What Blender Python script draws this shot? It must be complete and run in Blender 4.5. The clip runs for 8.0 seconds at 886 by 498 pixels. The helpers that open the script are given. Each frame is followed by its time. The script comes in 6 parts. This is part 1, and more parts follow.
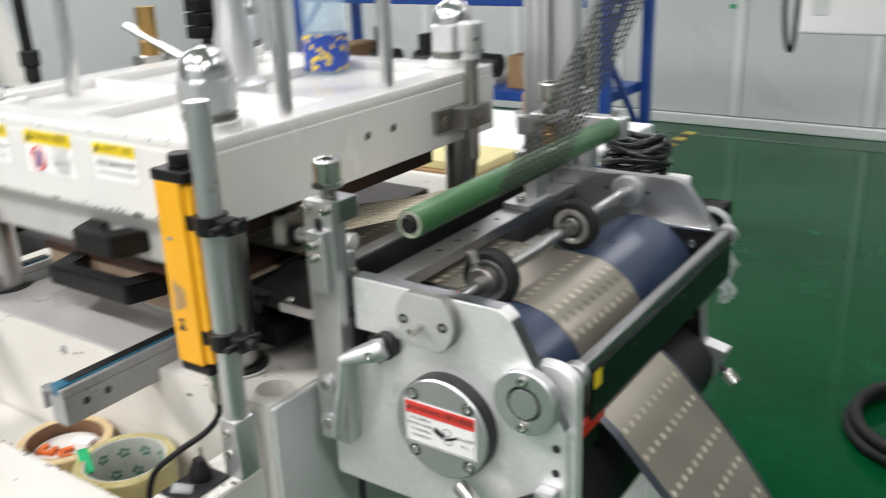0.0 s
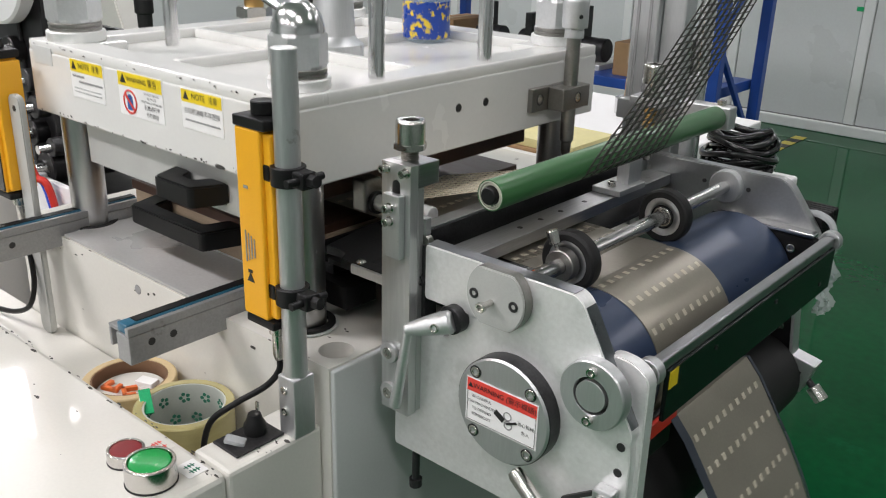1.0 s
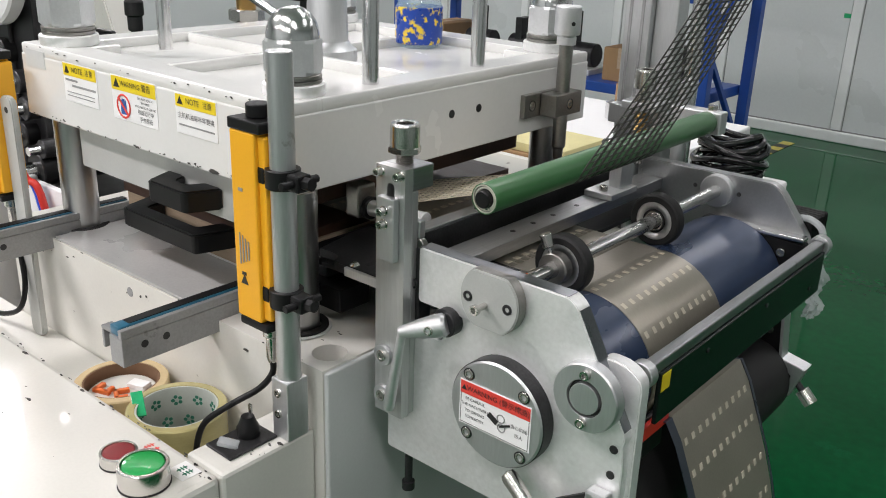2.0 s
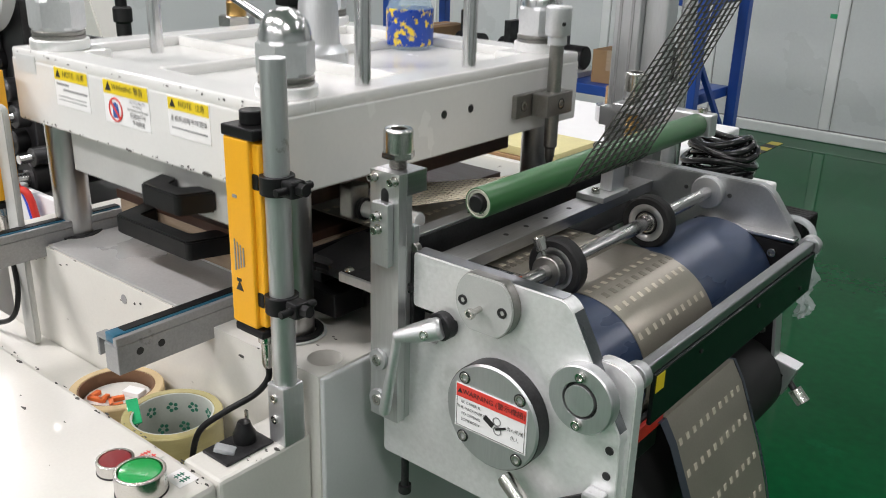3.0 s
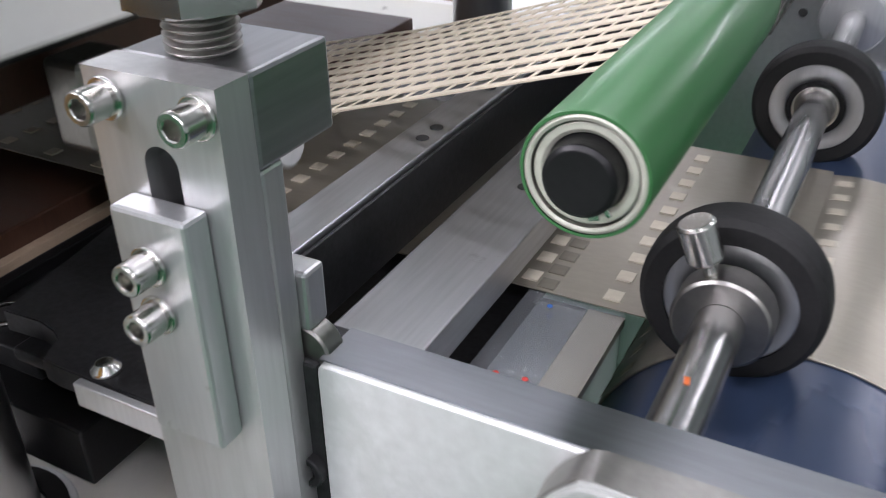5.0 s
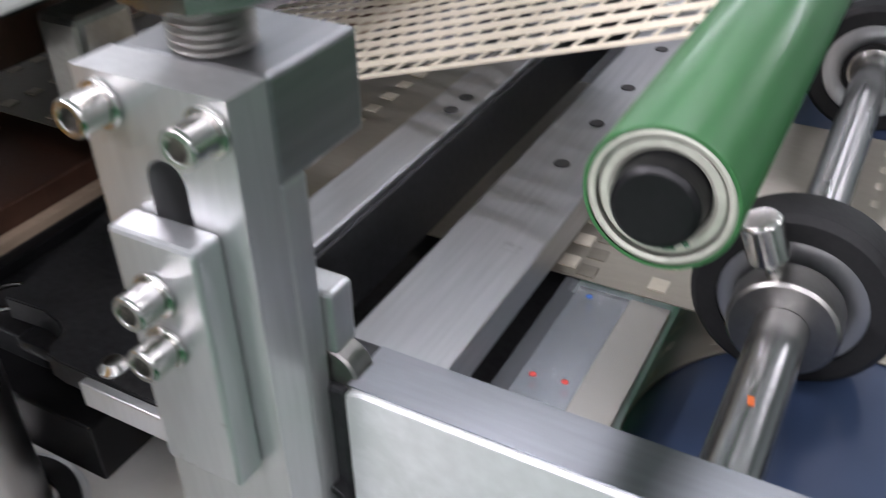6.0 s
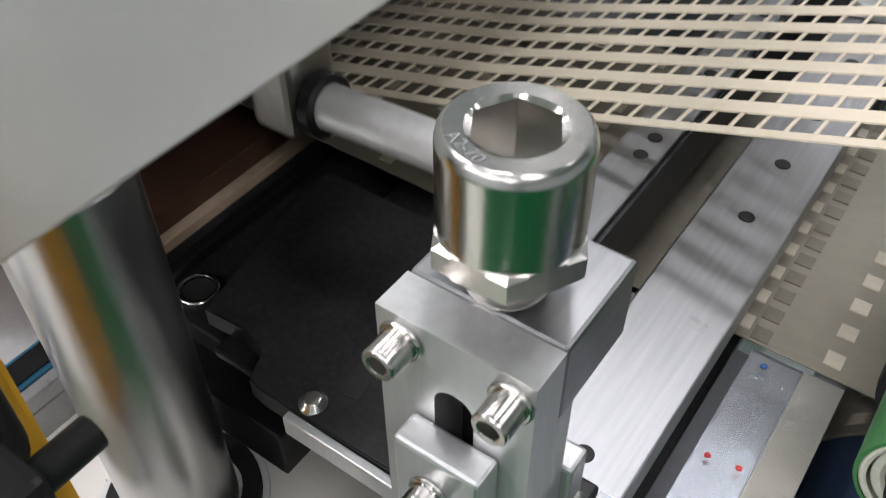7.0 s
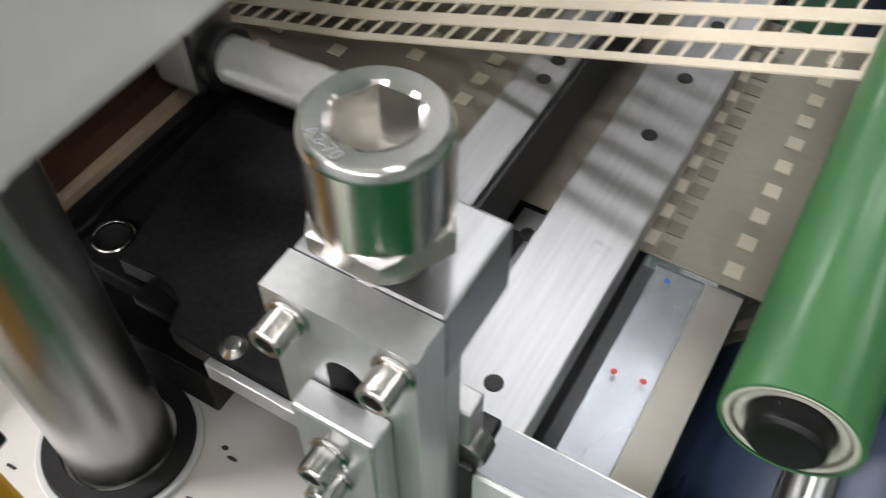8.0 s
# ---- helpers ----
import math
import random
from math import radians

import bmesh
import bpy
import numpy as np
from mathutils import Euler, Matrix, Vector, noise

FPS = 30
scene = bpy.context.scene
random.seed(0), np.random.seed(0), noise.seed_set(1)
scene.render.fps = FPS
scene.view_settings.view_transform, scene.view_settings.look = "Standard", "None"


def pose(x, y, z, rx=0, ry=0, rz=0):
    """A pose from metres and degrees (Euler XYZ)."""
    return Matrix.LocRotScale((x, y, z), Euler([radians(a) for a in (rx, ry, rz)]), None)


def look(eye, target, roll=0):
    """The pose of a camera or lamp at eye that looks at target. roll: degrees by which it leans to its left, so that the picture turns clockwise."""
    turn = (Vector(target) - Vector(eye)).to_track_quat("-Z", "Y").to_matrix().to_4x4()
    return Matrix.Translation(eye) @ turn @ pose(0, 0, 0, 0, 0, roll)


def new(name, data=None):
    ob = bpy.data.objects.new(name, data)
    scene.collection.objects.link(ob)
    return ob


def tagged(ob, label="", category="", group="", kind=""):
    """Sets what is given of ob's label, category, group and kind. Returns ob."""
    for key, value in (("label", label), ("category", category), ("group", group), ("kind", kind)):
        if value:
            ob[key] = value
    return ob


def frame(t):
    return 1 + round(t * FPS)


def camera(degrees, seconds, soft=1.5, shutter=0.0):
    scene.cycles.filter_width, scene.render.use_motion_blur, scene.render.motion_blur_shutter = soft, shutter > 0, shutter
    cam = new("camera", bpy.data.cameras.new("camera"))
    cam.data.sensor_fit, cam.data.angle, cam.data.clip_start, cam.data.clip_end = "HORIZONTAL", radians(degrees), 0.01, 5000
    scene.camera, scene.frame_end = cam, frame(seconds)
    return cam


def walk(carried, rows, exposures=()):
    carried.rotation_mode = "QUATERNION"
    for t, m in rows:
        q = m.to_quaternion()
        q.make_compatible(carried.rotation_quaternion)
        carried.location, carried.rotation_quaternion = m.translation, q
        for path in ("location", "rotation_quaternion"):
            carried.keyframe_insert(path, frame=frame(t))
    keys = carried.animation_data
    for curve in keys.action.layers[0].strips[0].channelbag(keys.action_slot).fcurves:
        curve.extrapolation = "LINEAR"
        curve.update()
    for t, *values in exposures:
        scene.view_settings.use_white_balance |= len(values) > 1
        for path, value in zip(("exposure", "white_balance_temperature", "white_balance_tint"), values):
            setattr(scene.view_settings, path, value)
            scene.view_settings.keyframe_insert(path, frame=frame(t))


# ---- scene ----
cam = camera(52.76, 8.0, 1.0, 0.5)
PATH = [
    (0, (-0.0059, 0.0672, 1.4606), (-0.9648, 1.4616, 0.8475), -2.12),
    (0.5, (-0.0111, 0.0810, 1.4520), (-1.1393, 1.3382, 0.8302), -0.09),
    (1, (-0.0174, 0.0961, 1.4423), (-1.1062, 1.3738, 0.7927), 1.56),
    (1.5, (-0.0187, 0.0942, 1.4420), (-1.0939, 1.3841, 0.7939), 2.00),
    (3, (-0.0190, 0.0860, 1.4449), (-1.0800, 1.3940, 0.8097), 1.62),
    (3.5, (-0.0712, 0.1115, 1.4152), (-1.0188, 1.4902, 0.7510), 1.05),
    (4, (-0.1776, 0.2282, 1.3811), (-1.0459, 1.6510, 0.7015), -1.07),
    (4.3, (-0.2796, 0.3494, 1.3555), (-1.0981, 1.7777, 0.6273), -0.72),
    (4.5, (-0.3332, 0.4167, 1.3297), (-1.1101, 1.8387, 0.5460), -0.15),
    (4.7, (-0.3710, 0.4714, 1.3018), (-1.1243, 1.8737, 0.4615), -0.41),
    (5.8, (-0.4180, 0.5363, 1.2854), (-1.1070, 1.8538, 0.2707), -0.94),
    (6, (-0.4190, 0.5343, 1.2932), (-1.1403, 1.8312, 0.2746), -1.11),
    (6.5, (-0.4448, 0.5315, 1.3266), (-1.2361, 1.7227, 0.2335), -1.19),
    (7, (-0.4711, 0.5493, 1.3541), (-1.2164, 1.5870, 0.0861), -0.50),
    (7.5, (-0.4757, 0.5640, 1.3662), (-1.1011, 1.5013, -0.0374), -0.77),
    (7.7, (-0.4748, 0.5640, 1.3686), (-1.0740, 1.4971, -0.0493), -0.22),
    (8, (-0.4649, 0.5631, 1.3674), (-1.0329, 1.5217, -0.0463), -0.27),
]
walk(cam, [(t, look(eye, target, roll)) for t, eye, target, roll in PATH],
     exposures=[(0, 0.06, 6500, 10), (0.5, -0.38, 6500, 11), (1, -0.34, 6500, 11), (3, -0.22, 6500, 11), (3.5, -0.2, 6450, 11), (4.0, -0.06, 6250, 13),
                (4.5, 0.14, 6150, 16), (5.8, 0.28, 6050, 18), (6.5, 0.22, 6300, 13), (7.0, -0.04, 6350, 12), (7.5, -0.16, 6350, 12), (8, -0.02, 6500, 10)])

# ---- world and light ----
world = bpy.data.worlds.new("world")
scene.world = world
world.use_nodes = True
wbg = world.node_tree.nodes["Background"]
wbg.inputs[0].default_value = (0.75, 0.85, 1.0, 1)
wbg.inputs[1].default_value = 0.05


def ceiling_lamp(x, y, w, d, power):
    """Area lamp just under a ceiling panel."""
    la = bpy.data.lights.new("panel_lamp", "AREA")
    la.shape, la.size, la.size_y, la.energy = "RECTANGLE", w, d, power
    la.color = (1.0, 0.94, 0.955)
    ob = new("panel_lamp", la)
    ob.matrix_world = pose(x, y, 3.16)
    return ob


LIGHTS = [(-2.6, -3.2, 60), (-0.6, -3.2, 48), (1.4, -3.2, 36), (-2.6, -0.6, 92), (-0.6, -0.6, 24), (1.4, -0.6, 28),
          (-4.8, 1.9, 46), (-2.6, 1.9, 14), (-0.6, 1.9, 12), (1.4, 1.9, 8), (-4.8, 4.6, 64), (-2.6, 4.6, 20), (-0.6, 4.6, 16), (1.4, 4.6, 22)]
for lx, ly, power in LIGHTS:
    ceiling_lamp(lx, ly, 1.15, 0.28, power)


# ---- materials ----
def material(name, base, rough=0.5, metal=0.0, var=0.06, scale=40.0, bump=0.05, fine=400.0, stretch=(1, 1, 1), rvar=0.12,
             transmission=0.0, alpha=1.0, coat=0.0, spots=None, spec=0.5):
    """Principled surface with variation at two scales, fine relief and optional stains."""
    m = bpy.data.materials.new(name)
    m.use_nodes = True
    nt = m.node_tree
    n, li = nt.nodes, nt.links
    b = n["Principled BSDF"]
    tc = n.new("ShaderNodeTexCoord")
    mp = n.new("ShaderNodeMapping")
    mp.inputs["Scale"].default_value = stretch
    li.new(tc.outputs["Object"], mp.inputs[0])
    n1, n2 = n.new("ShaderNodeTexNoise"), n.new("ShaderNodeTexNoise")
    n1.inputs["Scale"].default_value, n1.inputs["Detail"].default_value = scale, 5
    n2.inputs["Scale"].default_value, n2.inputs["Detail"].default_value = fine, 3
    li.new(mp.outputs[0], n1.inputs[0])
    li.new(mp.outputs[0], n2.inputs[0])
    add = n.new("ShaderNodeMath")
    add.operation = "MULTIPLY_ADD"
    add.inputs[1].default_value = 0.6
    li.new(n1.outputs[0], add.inputs[0])
    mul = n.new("ShaderNodeMath")
    mul.operation = "MULTIPLY"
    mul.inputs[1].default_value = 0.4
    li.new(n2.outputs[0], mul.inputs[0])
    li.new(mul.outputs[0], add.inputs[2])
    ramp = n.new("ShaderNodeValToRGB")
    ramp.color_ramp.elements[0].position, ramp.color_ramp.elements[1].position = 0.3, 0.7
    lo = [max(0, c * (1 - 2 * var)) for c in base]
    hi = [min(1, c * (1 + var)) for c in base]
    ramp.color_ramp.elements[0].color, ramp.color_ramp.elements[1].color = (*lo, 1), (*hi, 1)
    li.new(add.outputs[0], ramp.inputs[0])
    colour = ramp.outputs[0]
    if spots:
        sc, amount, sccol = spots
        n3 = n.new("ShaderNodeTexNoise")
        n3.inputs["Scale"].default_value, n3.inputs["Detail"].default_value, n3.inputs["Roughness"].default_value = sc, 8, 0.65
        li.new(tc.outputs["Object"], n3.inputs[0])
        r3 = n.new("ShaderNodeValToRGB")
        r3.color_ramp.elements[0].position, r3.color_ramp.elements[1].position = 1 - amount, min(1, 1.05 - amount)
        r3.color_ramp.elements[0].color, r3.color_ramp.elements[1].color = (0, 0, 0, 1), (1, 1, 1, 1)
        li.new(n3.outputs[0], r3.inputs[0])
        mx = n.new("ShaderNodeMixRGB")
        mx.inputs[2].default_value = (*sccol, 1)
        li.new(r3.outputs[0], mx.inputs[0])
        li.new(colour, mx.inputs[1])
        colour = mx.outputs[0]
    li.new(colour, b.inputs["Base Color"])
    rr = n.new("ShaderNodeMapRange")
    rr.inputs["To Min"].default_value, rr.inputs["To Max"].default_value = max(0.02, rough - rvar), min(1, rough + rvar)
    li.new(n1.outputs[0], rr.inputs[0])
    li.new(rr.outputs[0], b.inputs["Roughness"])
    b.inputs["Metallic"].default_value = metal
    b.inputs["Transmission Weight"].default_value = transmission
    b.inputs["Alpha"].default_value = alpha
    b.inputs["Coat Weight"].default_value = coat
    b.inputs["Specular IOR Level"].default_value = spec
    if bump:
        bp = n.new("ShaderNodeBump")
        bp.inputs["Strength"].default_value, bp.inputs["Distance"].default_value = bump, 0.001
        li.new(add.outputs[0], bp.inputs["Height"])
        li.new(bp.outputs[0], b.inputs["Normal"])
    return m


STEEL = material("ground_steel", (0.96, 0.96, 0.945), 0.42, 0.56, 0.08, 7, 0.12, 240, rvar=0.24, spots=(8, 0.46, (0.80, 0.81, 0.79)))
# ground steel of the far plate, its weaker reflected light put into the colour
FARSTEEL = material("shaded_far_steel", (0.52, 0.53, 0.53), 0.34, 0.95, 0.08, 12, 0.12, 300, rvar=0.18, spots=(18, 0.40, (0.36, 0.36, 0.35)))
BRUSHED = material("brushed_steel", (0.45, 0.455, 0.465), 0.36, 1.0, 0.12, 20, 0.2, 500, (1, 0.06, 1), rvar=0.14, spots=(26, 0.34, (0.32, 0.32, 0.32)))
# edge steel with the dark reflection of its surroundings put into the colour
DARKEDGE = material("dark_reflection_steel", (0.30, 0.31, 0.33), 0.3, 1.0, 0.10, 30, 0.1, 500, (0.1, 1, 1), rvar=0.1)
BEDGREY = material("worn_grey_bed_steel", (0.44, 0.44, 0.43), 0.3, 0.2, 0.08, 12, 0.06, 300, spots=(18, 0.36, (0.30, 0.295, 0.28)))
BRUSHED_Z = material("brushed_steel_upright", (0.60, 0.61, 0.605), 0.38, 0.85, 0.08, 25, 0.15, 500, (1, 1, 0.08), rvar=0.1, spots=(40, 0.32, (0.45, 0.45, 0.43)))
CHROME = material("hard_chrome", (0.70, 0.70, 0.70), 0.2, 1.0, 0.03, 15, 0.02, 200, rvar=0.05)
COLUMNSTEEL = material("ground_column", (0.52, 0.52, 0.52), 0.29, 1.0, 0.06, 30, 0.05, 300, (1, 1, 0.15), rvar=0.06)
NICKEL = material("stainless_screw", (0.62, 0.605, 0.575), 0.22, 1.0, 0.08, 60, 0.03, 900, rvar=0.06)
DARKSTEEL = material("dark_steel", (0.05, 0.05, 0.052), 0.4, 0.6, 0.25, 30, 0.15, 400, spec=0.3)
DARKCOLLAR = material("oiled_steel", (0.34, 0.33, 0.31), 0.35, 1.0, 0.1, 40, 0.1, 400)
BAREMETAL = material("bare_chipped_steel", (0.075, 0.072, 0.066), 0.6, 0.3, 0.35, 200, 0.2, 900)
ALU = material("anodised_aluminium", (0.62, 0.63, 0.635), 0.4, 0.88, 0.06, 20, 0.06, 600, (1, 1, 0.1), spots=(30, 0.36, (0.45, 0.45, 0.44)))
TRIMALU = material("pale_trim_aluminium", (0.80, 0.82, 0.815), 0.34, 0.1, 0.04, 6, 0.05, 200)
POLISHED = material("polished_plate", (0.31, 0.33, 0.36), 0.26, 1.0, 0.12, 18, 0.08, 160, (1, 0.3, 1), rvar=0.08)
HEXSTEEL = material("satin_nut_steel", (0.72, 0.73, 0.735), 0.40, 0.72, 0.06, 30, 0.05, 300, rvar=0.08)
SHAFTSTEEL = material("worn_shaft_steel", (0.46, 0.46, 0.455), 0.26, 1.0, 0.10, 40, 0.05, 300, (1, 0.1, 1), rvar=0.08)
GREYPLATE = material("grey_anodised_plate", (0.52, 0.53, 0.51), 0.48, 0.3, 0.05, 30, 0.06, 700)
WHITE = material("white_paint", (0.76, 0.76, 0.735), 0.22, 0.0, 0.02, 6, 0.04, 200, coat=0.4, spots=(14, 0.22, (0.60, 0.58, 0.53)))
RINGCREAM = material("yellowed_bearing_ring", (0.66, 0.65, 0.55), 0.34, 0.35, 0.10, 60, 0.05, 400, rvar=0.1)
CREAM = material("ivory_paint", (0.68, 0.67, 0.62), 0.32, 0.0, 0.03, 8, 0.08, 300, coat=0.25, spots=(30, 0.325, (0.24, 0.225, 0.20)))
GREYPAINT = material("grey_machine_paint", (0.60, 0.62, 0.61), 0.4, 0.0, 0.03, 8, 0.06, 300, spots=(20, 0.27, (0.40, 0.40, 0.39)))
YELLOW = material("yellow_coat", (0.85, 0.42, 0.015), 0.4, 0.0, 0.03, 20, 0.05, 500, spots=(45, 0.27, (0.45, 0.22, 0.02)))
BLACK = material("black_plastic", (0.008, 0.008, 0.0085), 0.4, 0.0, 0.2, 40, 0.15, 700, spec=0.28)
RUBBER = material("black_rubber", (0.014, 0.014, 0.014), 0.6, 0.0, 0.25, 40, 0.25, 600, spec=0.35)
GLOSSBLACK = material("glossy_black", (0.012, 0.012, 0.013), 0.16, 0.0, 0.1, 30, 0.03, 300)
GREENROLL = material("green_polyurethane", (0.042, 0.145, 0.048), 0.36, 0.0, 0.10, 12, 0.06, 250, (1, 0.15, 1), coat=0.1, spots=(9, 0.33, (0.032, 0.125, 0.038)))
BLUESTEELFILM = material("dark_film_edge", (0.055, 0.065, 0.085), 0.3, 0.3, 0.06, 20, 0.05, 300)
BLUEFILM = material("blue_film", (0.036, 0.056, 0.108), 0.3, 0.15, 0.08, 12, 0.06, 200, (1, 0.3, 1))
SHEET = material("grey_film", (0.33, 0.305, 0.252), 0.33, 0.54, 0.06, 20, 0.06, 500, (0.3, 1, 1))
RAILGREY = material("dull_grey_rail", (0.34, 0.345, 0.345), 0.42, 0.55, 0.10, 25, 0.1, 400, spots=(30, 0.36, (0.24, 0.24, 0.24)))
SHEETMARK = material("pale_adhesive", (0.58, 0.53, 0.43), 0.55, 0.1, 0.06, 60, 0.05, 500)
SHEETDARK = material("dark_adhesive", (0.23, 0.212, 0.172), 0.36, 0.54, 0.06, 60, 0.05, 500)
PAPER = material("cream_liner", (0.72, 0.64, 0.5), 0.65, 0.0, 0.04, 40, 0.05, 500)
WEBBACK = material("dark_web_back", (0.06, 0.058, 0.05), 0.55, 0.0, 0.1, 40, 0.05, 500)
BROWN = material("brown_laminate", (0.075, 0.035, 0.022), 0.42, 0.0, 0.15, 25, 0.1, 300, (1, 6, 1))
PLY = material("plywood_edge", (0.45, 0.34, 0.24), 0.65, 0.0, 0.1, 30, 0.1, 300, (1, 1, 8))
BLUESTRIP = material("blue_strip", (0.02, 0.12, 0.2), 0.35, 0.0, 0.08, 30, 0.05, 400)
FLOORGREEN = material("green_epoxy", (0.0016, 0.070, 0.0205), 0.05, 0.0, 0.16, 1.6, 0.05, 30, rvar=0.03, coat=0.0, spots=(2.2, 0.40, (0.0034, 0.088, 0.031)), spec=0.07)
WALLPANEL = material("wall_panel", (0.62, 0.65, 0.65), 0.3, 0.0, 0.03, 1.2, 0.03, 60)
CEILINGM = material("ceiling_panel", (0.72, 0.73, 0.72), 0.6, 0.0, 0.03, 2.0, 0.03, 60)
RACKBLUE = material("blue_rack_paint", (0.015, 0.07, 0.34), 0.4, 0.0, 0.08, 15, 0.05, 200)
CARD = material("cardboard", (0.36, 0.22, 0.11), 0.8, 0.0, 0.1, 15, 0.1, 200)
LABELW = material("white_label", (0.86, 0.86, 0.85), 0.35, 0.0, 0.02, 60, 0.02, 300)
LABELY = material("yellow_label", (0.82, 0.62, 0.02), 0.45, 0.0, 0.03, 60, 0.02, 300)
LABELR = material("red_label", (0.72, 0.06, 0.045), 0.45, 0.0, 0.03, 60, 0.02, 300)
INK = material("black_ink", (0.02, 0.02, 0.02), 0.5, 0.0, 0.1, 60, 0, 300)
INKGREY = material("grey_ink", (0.28, 0.28, 0.28), 0.5, 0.0, 0.1, 60, 0, 300)
INKBLUE = material("blue_ink", (0.03, 0.12, 0.4), 0.5, 0.0, 0.1, 60, 0, 300)
BTNGREEN = material("green_lens", (0.01, 0.34, 0.07), 0.25, 0.0, 0.06, 60, 0.05, 400, coat=0.5)
BTNRED = material("red_lens", (0.22, 0.02, 0.025), 0.35, 0.0, 0.06, 60, 0.05, 400)
TAPECORE = material("printed_core", (0.52, 0.55, 0.5), 0.7, 0.0, 0.05, 60, 0.05, 400)
COREGREEN = material("green_print", (0.02, 0.16, 0.1), 0.7, 0.0, 0.05, 60, 0.0, 400)
CLEARTAPE = material("clear_tape", (0.45, 0.40, 0.18), 0.14, 0.0, 0.06, 30, 0.03, 300, (1, 1, 6), coat=0.5)
MASKTAPE = material("masking_tape", (0.56, 0.43, 0.24), 0.7, 0.0, 0.06, 40, 0.1, 300, (1, 1, 6))
MASKCORE = material("brown_core", (0.2, 0.11, 0.06), 0.8, 0.0, 0.08, 40, 0.1, 300)
ORANGE = material("orange_plastic", (0.75, 0.16, 0.03), 0.4, 0.0, 0.05, 40, 0.03, 300)
CLEARFILM = material("clear_film", (0.75, 0.8, 0.85), 0.12, 0.0, 0.03, 30, 0.25, 120, alpha=0.09)
BAGFILM = material("crumpled_clear_film", (0.78, 0.82, 0.83), 0.12, 0.0, 0.05, 60, 0.5, 200, alpha=0.38, spec=0.9)
GREENFILM = material("green_film", (0.03, 0.4, 0.16), 0.2, 0.0, 0.1, 60, 0.3, 200)
BOTTLE = material("bottle_plastic", (0.55, 0.75, 0.9), 0.06, 0.0, 0.03, 30, 0.05, 200, alpha=0.33, spec=0.8)
WRAPBLUE = material("blue_wrapper", (0.012, 0.06, 0.36), 0.3, 0.0, 0.1, 30, 0.05, 300, spots=(75, 0.46, (0.8, 0.58, 0.04)))
REDHOSE = material("red_tube", (0.6, 0.03, 0.02), 0.35, 0.0, 0.05, 60, 0.02, 300)
BLUEHOSE = material("blue_tube", (0.02, 0.08, 0.6), 0.35, 0.0, 0.05, 60, 0.02, 300)
PADYELLOW = material("pale_yellow_pad", (0.66, 0.6, 0.3), 0.7, 0.0, 0.05, 30, 0.05, 300)
WHITESHEET = material("white_sheet", (0.8, 0.8, 0.8), 0.5, 0.0, 0.02, 30, 0.03, 300)
ACRYLIC = material("dark_acrylic", (0.008, 0.012, 0.011), 0.2, 0.0, 0.05, 20, 0.02, 200, coat=0.0, spec=0.2)
BRASS = material("brass", (0.5, 0.32, 0.12), 0.35, 1.0, 0.06, 60, 0.05, 400)
WARNYEL = material("hazard_yellow", (0.5, 0.42, 0.05), 0.4, 0.0, 0.1, 30, 0.05, 300)

glow = bpy.data.materials.new("lamp_diffuser")
glow.use_nodes = True
gb = glow.node_tree.nodes["Principled BSDF"]
gb.inputs["Base Color"].default_value = (0.9, 0.9, 0.9, 1)
gb.inputs["Emission Color"].default_value = (0.93, 0.98, 1, 1)
gb.inputs["Emission Strength"].default_value = 5.0

# ---- mesh helpers ----
ORG = {}


def thing(name, base, label="", category="", group="", kind=""):
    ob = new(name)
    ob.location = base
    ORG[ob.name] = Vector(base)
    return tagged(ob, label, category, group, kind)


def finish(bm, mat, origin, name, smooth=40):
    bmesh.ops.remove_doubles(bm, verts=bm.verts, dist=1e-6)
    bmesh.ops.recalc_face_normals(bm, faces=bm.faces)
    bmesh.ops.translate(bm, verts=bm.verts, vec=-Vector(origin))
    # hard edges at corners and where a flat face meets its narrow bevel
    limit = radians(smooth)
    for e in bm.edges:
        if len(e.link_faces) == 2:
            a = e.calc_face_angle(0)
            if a > limit:
                e.smooth = False
            elif a > 0.12:
                s0, s1 = e.link_faces[0].calc_area(), e.link_faces[1].calc_area()
                if max(s0, s1) > 5 * min(s0, s1):
                    e.smooth = False
    lay = bm.faces.layers.int.get("turned")
    if name in ("strip", "rung_net"):
        pass  # thin strands stay one skin
    elif lay is None:
        bmesh.ops.split_edges(bm, edges=[e for e in bm.edges if not e.smooth and len(e.link_faces) == 2])
    else:
        bmesh.ops.split_edges(bm, edges=[e for e in bm.edges if not e.smooth and len(e.link_faces) == 2 and not e.link_faces[0][lay]])
        for e in bm.edges:
            if e.link_faces and e.link_faces[0][lay]:
                e.smooth = True
        bm.faces.layers.int.remove(lay)
    me = bpy.data.meshes.new(name)
    bm.to_mesh(me)
    bm.free()
    me.materials.append(mat)
    for p in me.polygons:
        p.use_smooth = True
    return me


def part(name, bm, mat, parent, label=""):
    o = ORG[parent.name]
    ob = new(name, finish(bm, mat, o, name))
    ob.parent = parent
    ORG[ob.name] = o
    return tagged(ob, label)


def solo(name, bm, mat, base, label="", category="", group="", kind=""):
    ob = new(name, finish(bm, mat, base, name))
    ob.location = base
    ORG[ob.name] = Vector(base)
    return tagged(ob, label, category, group, kind)


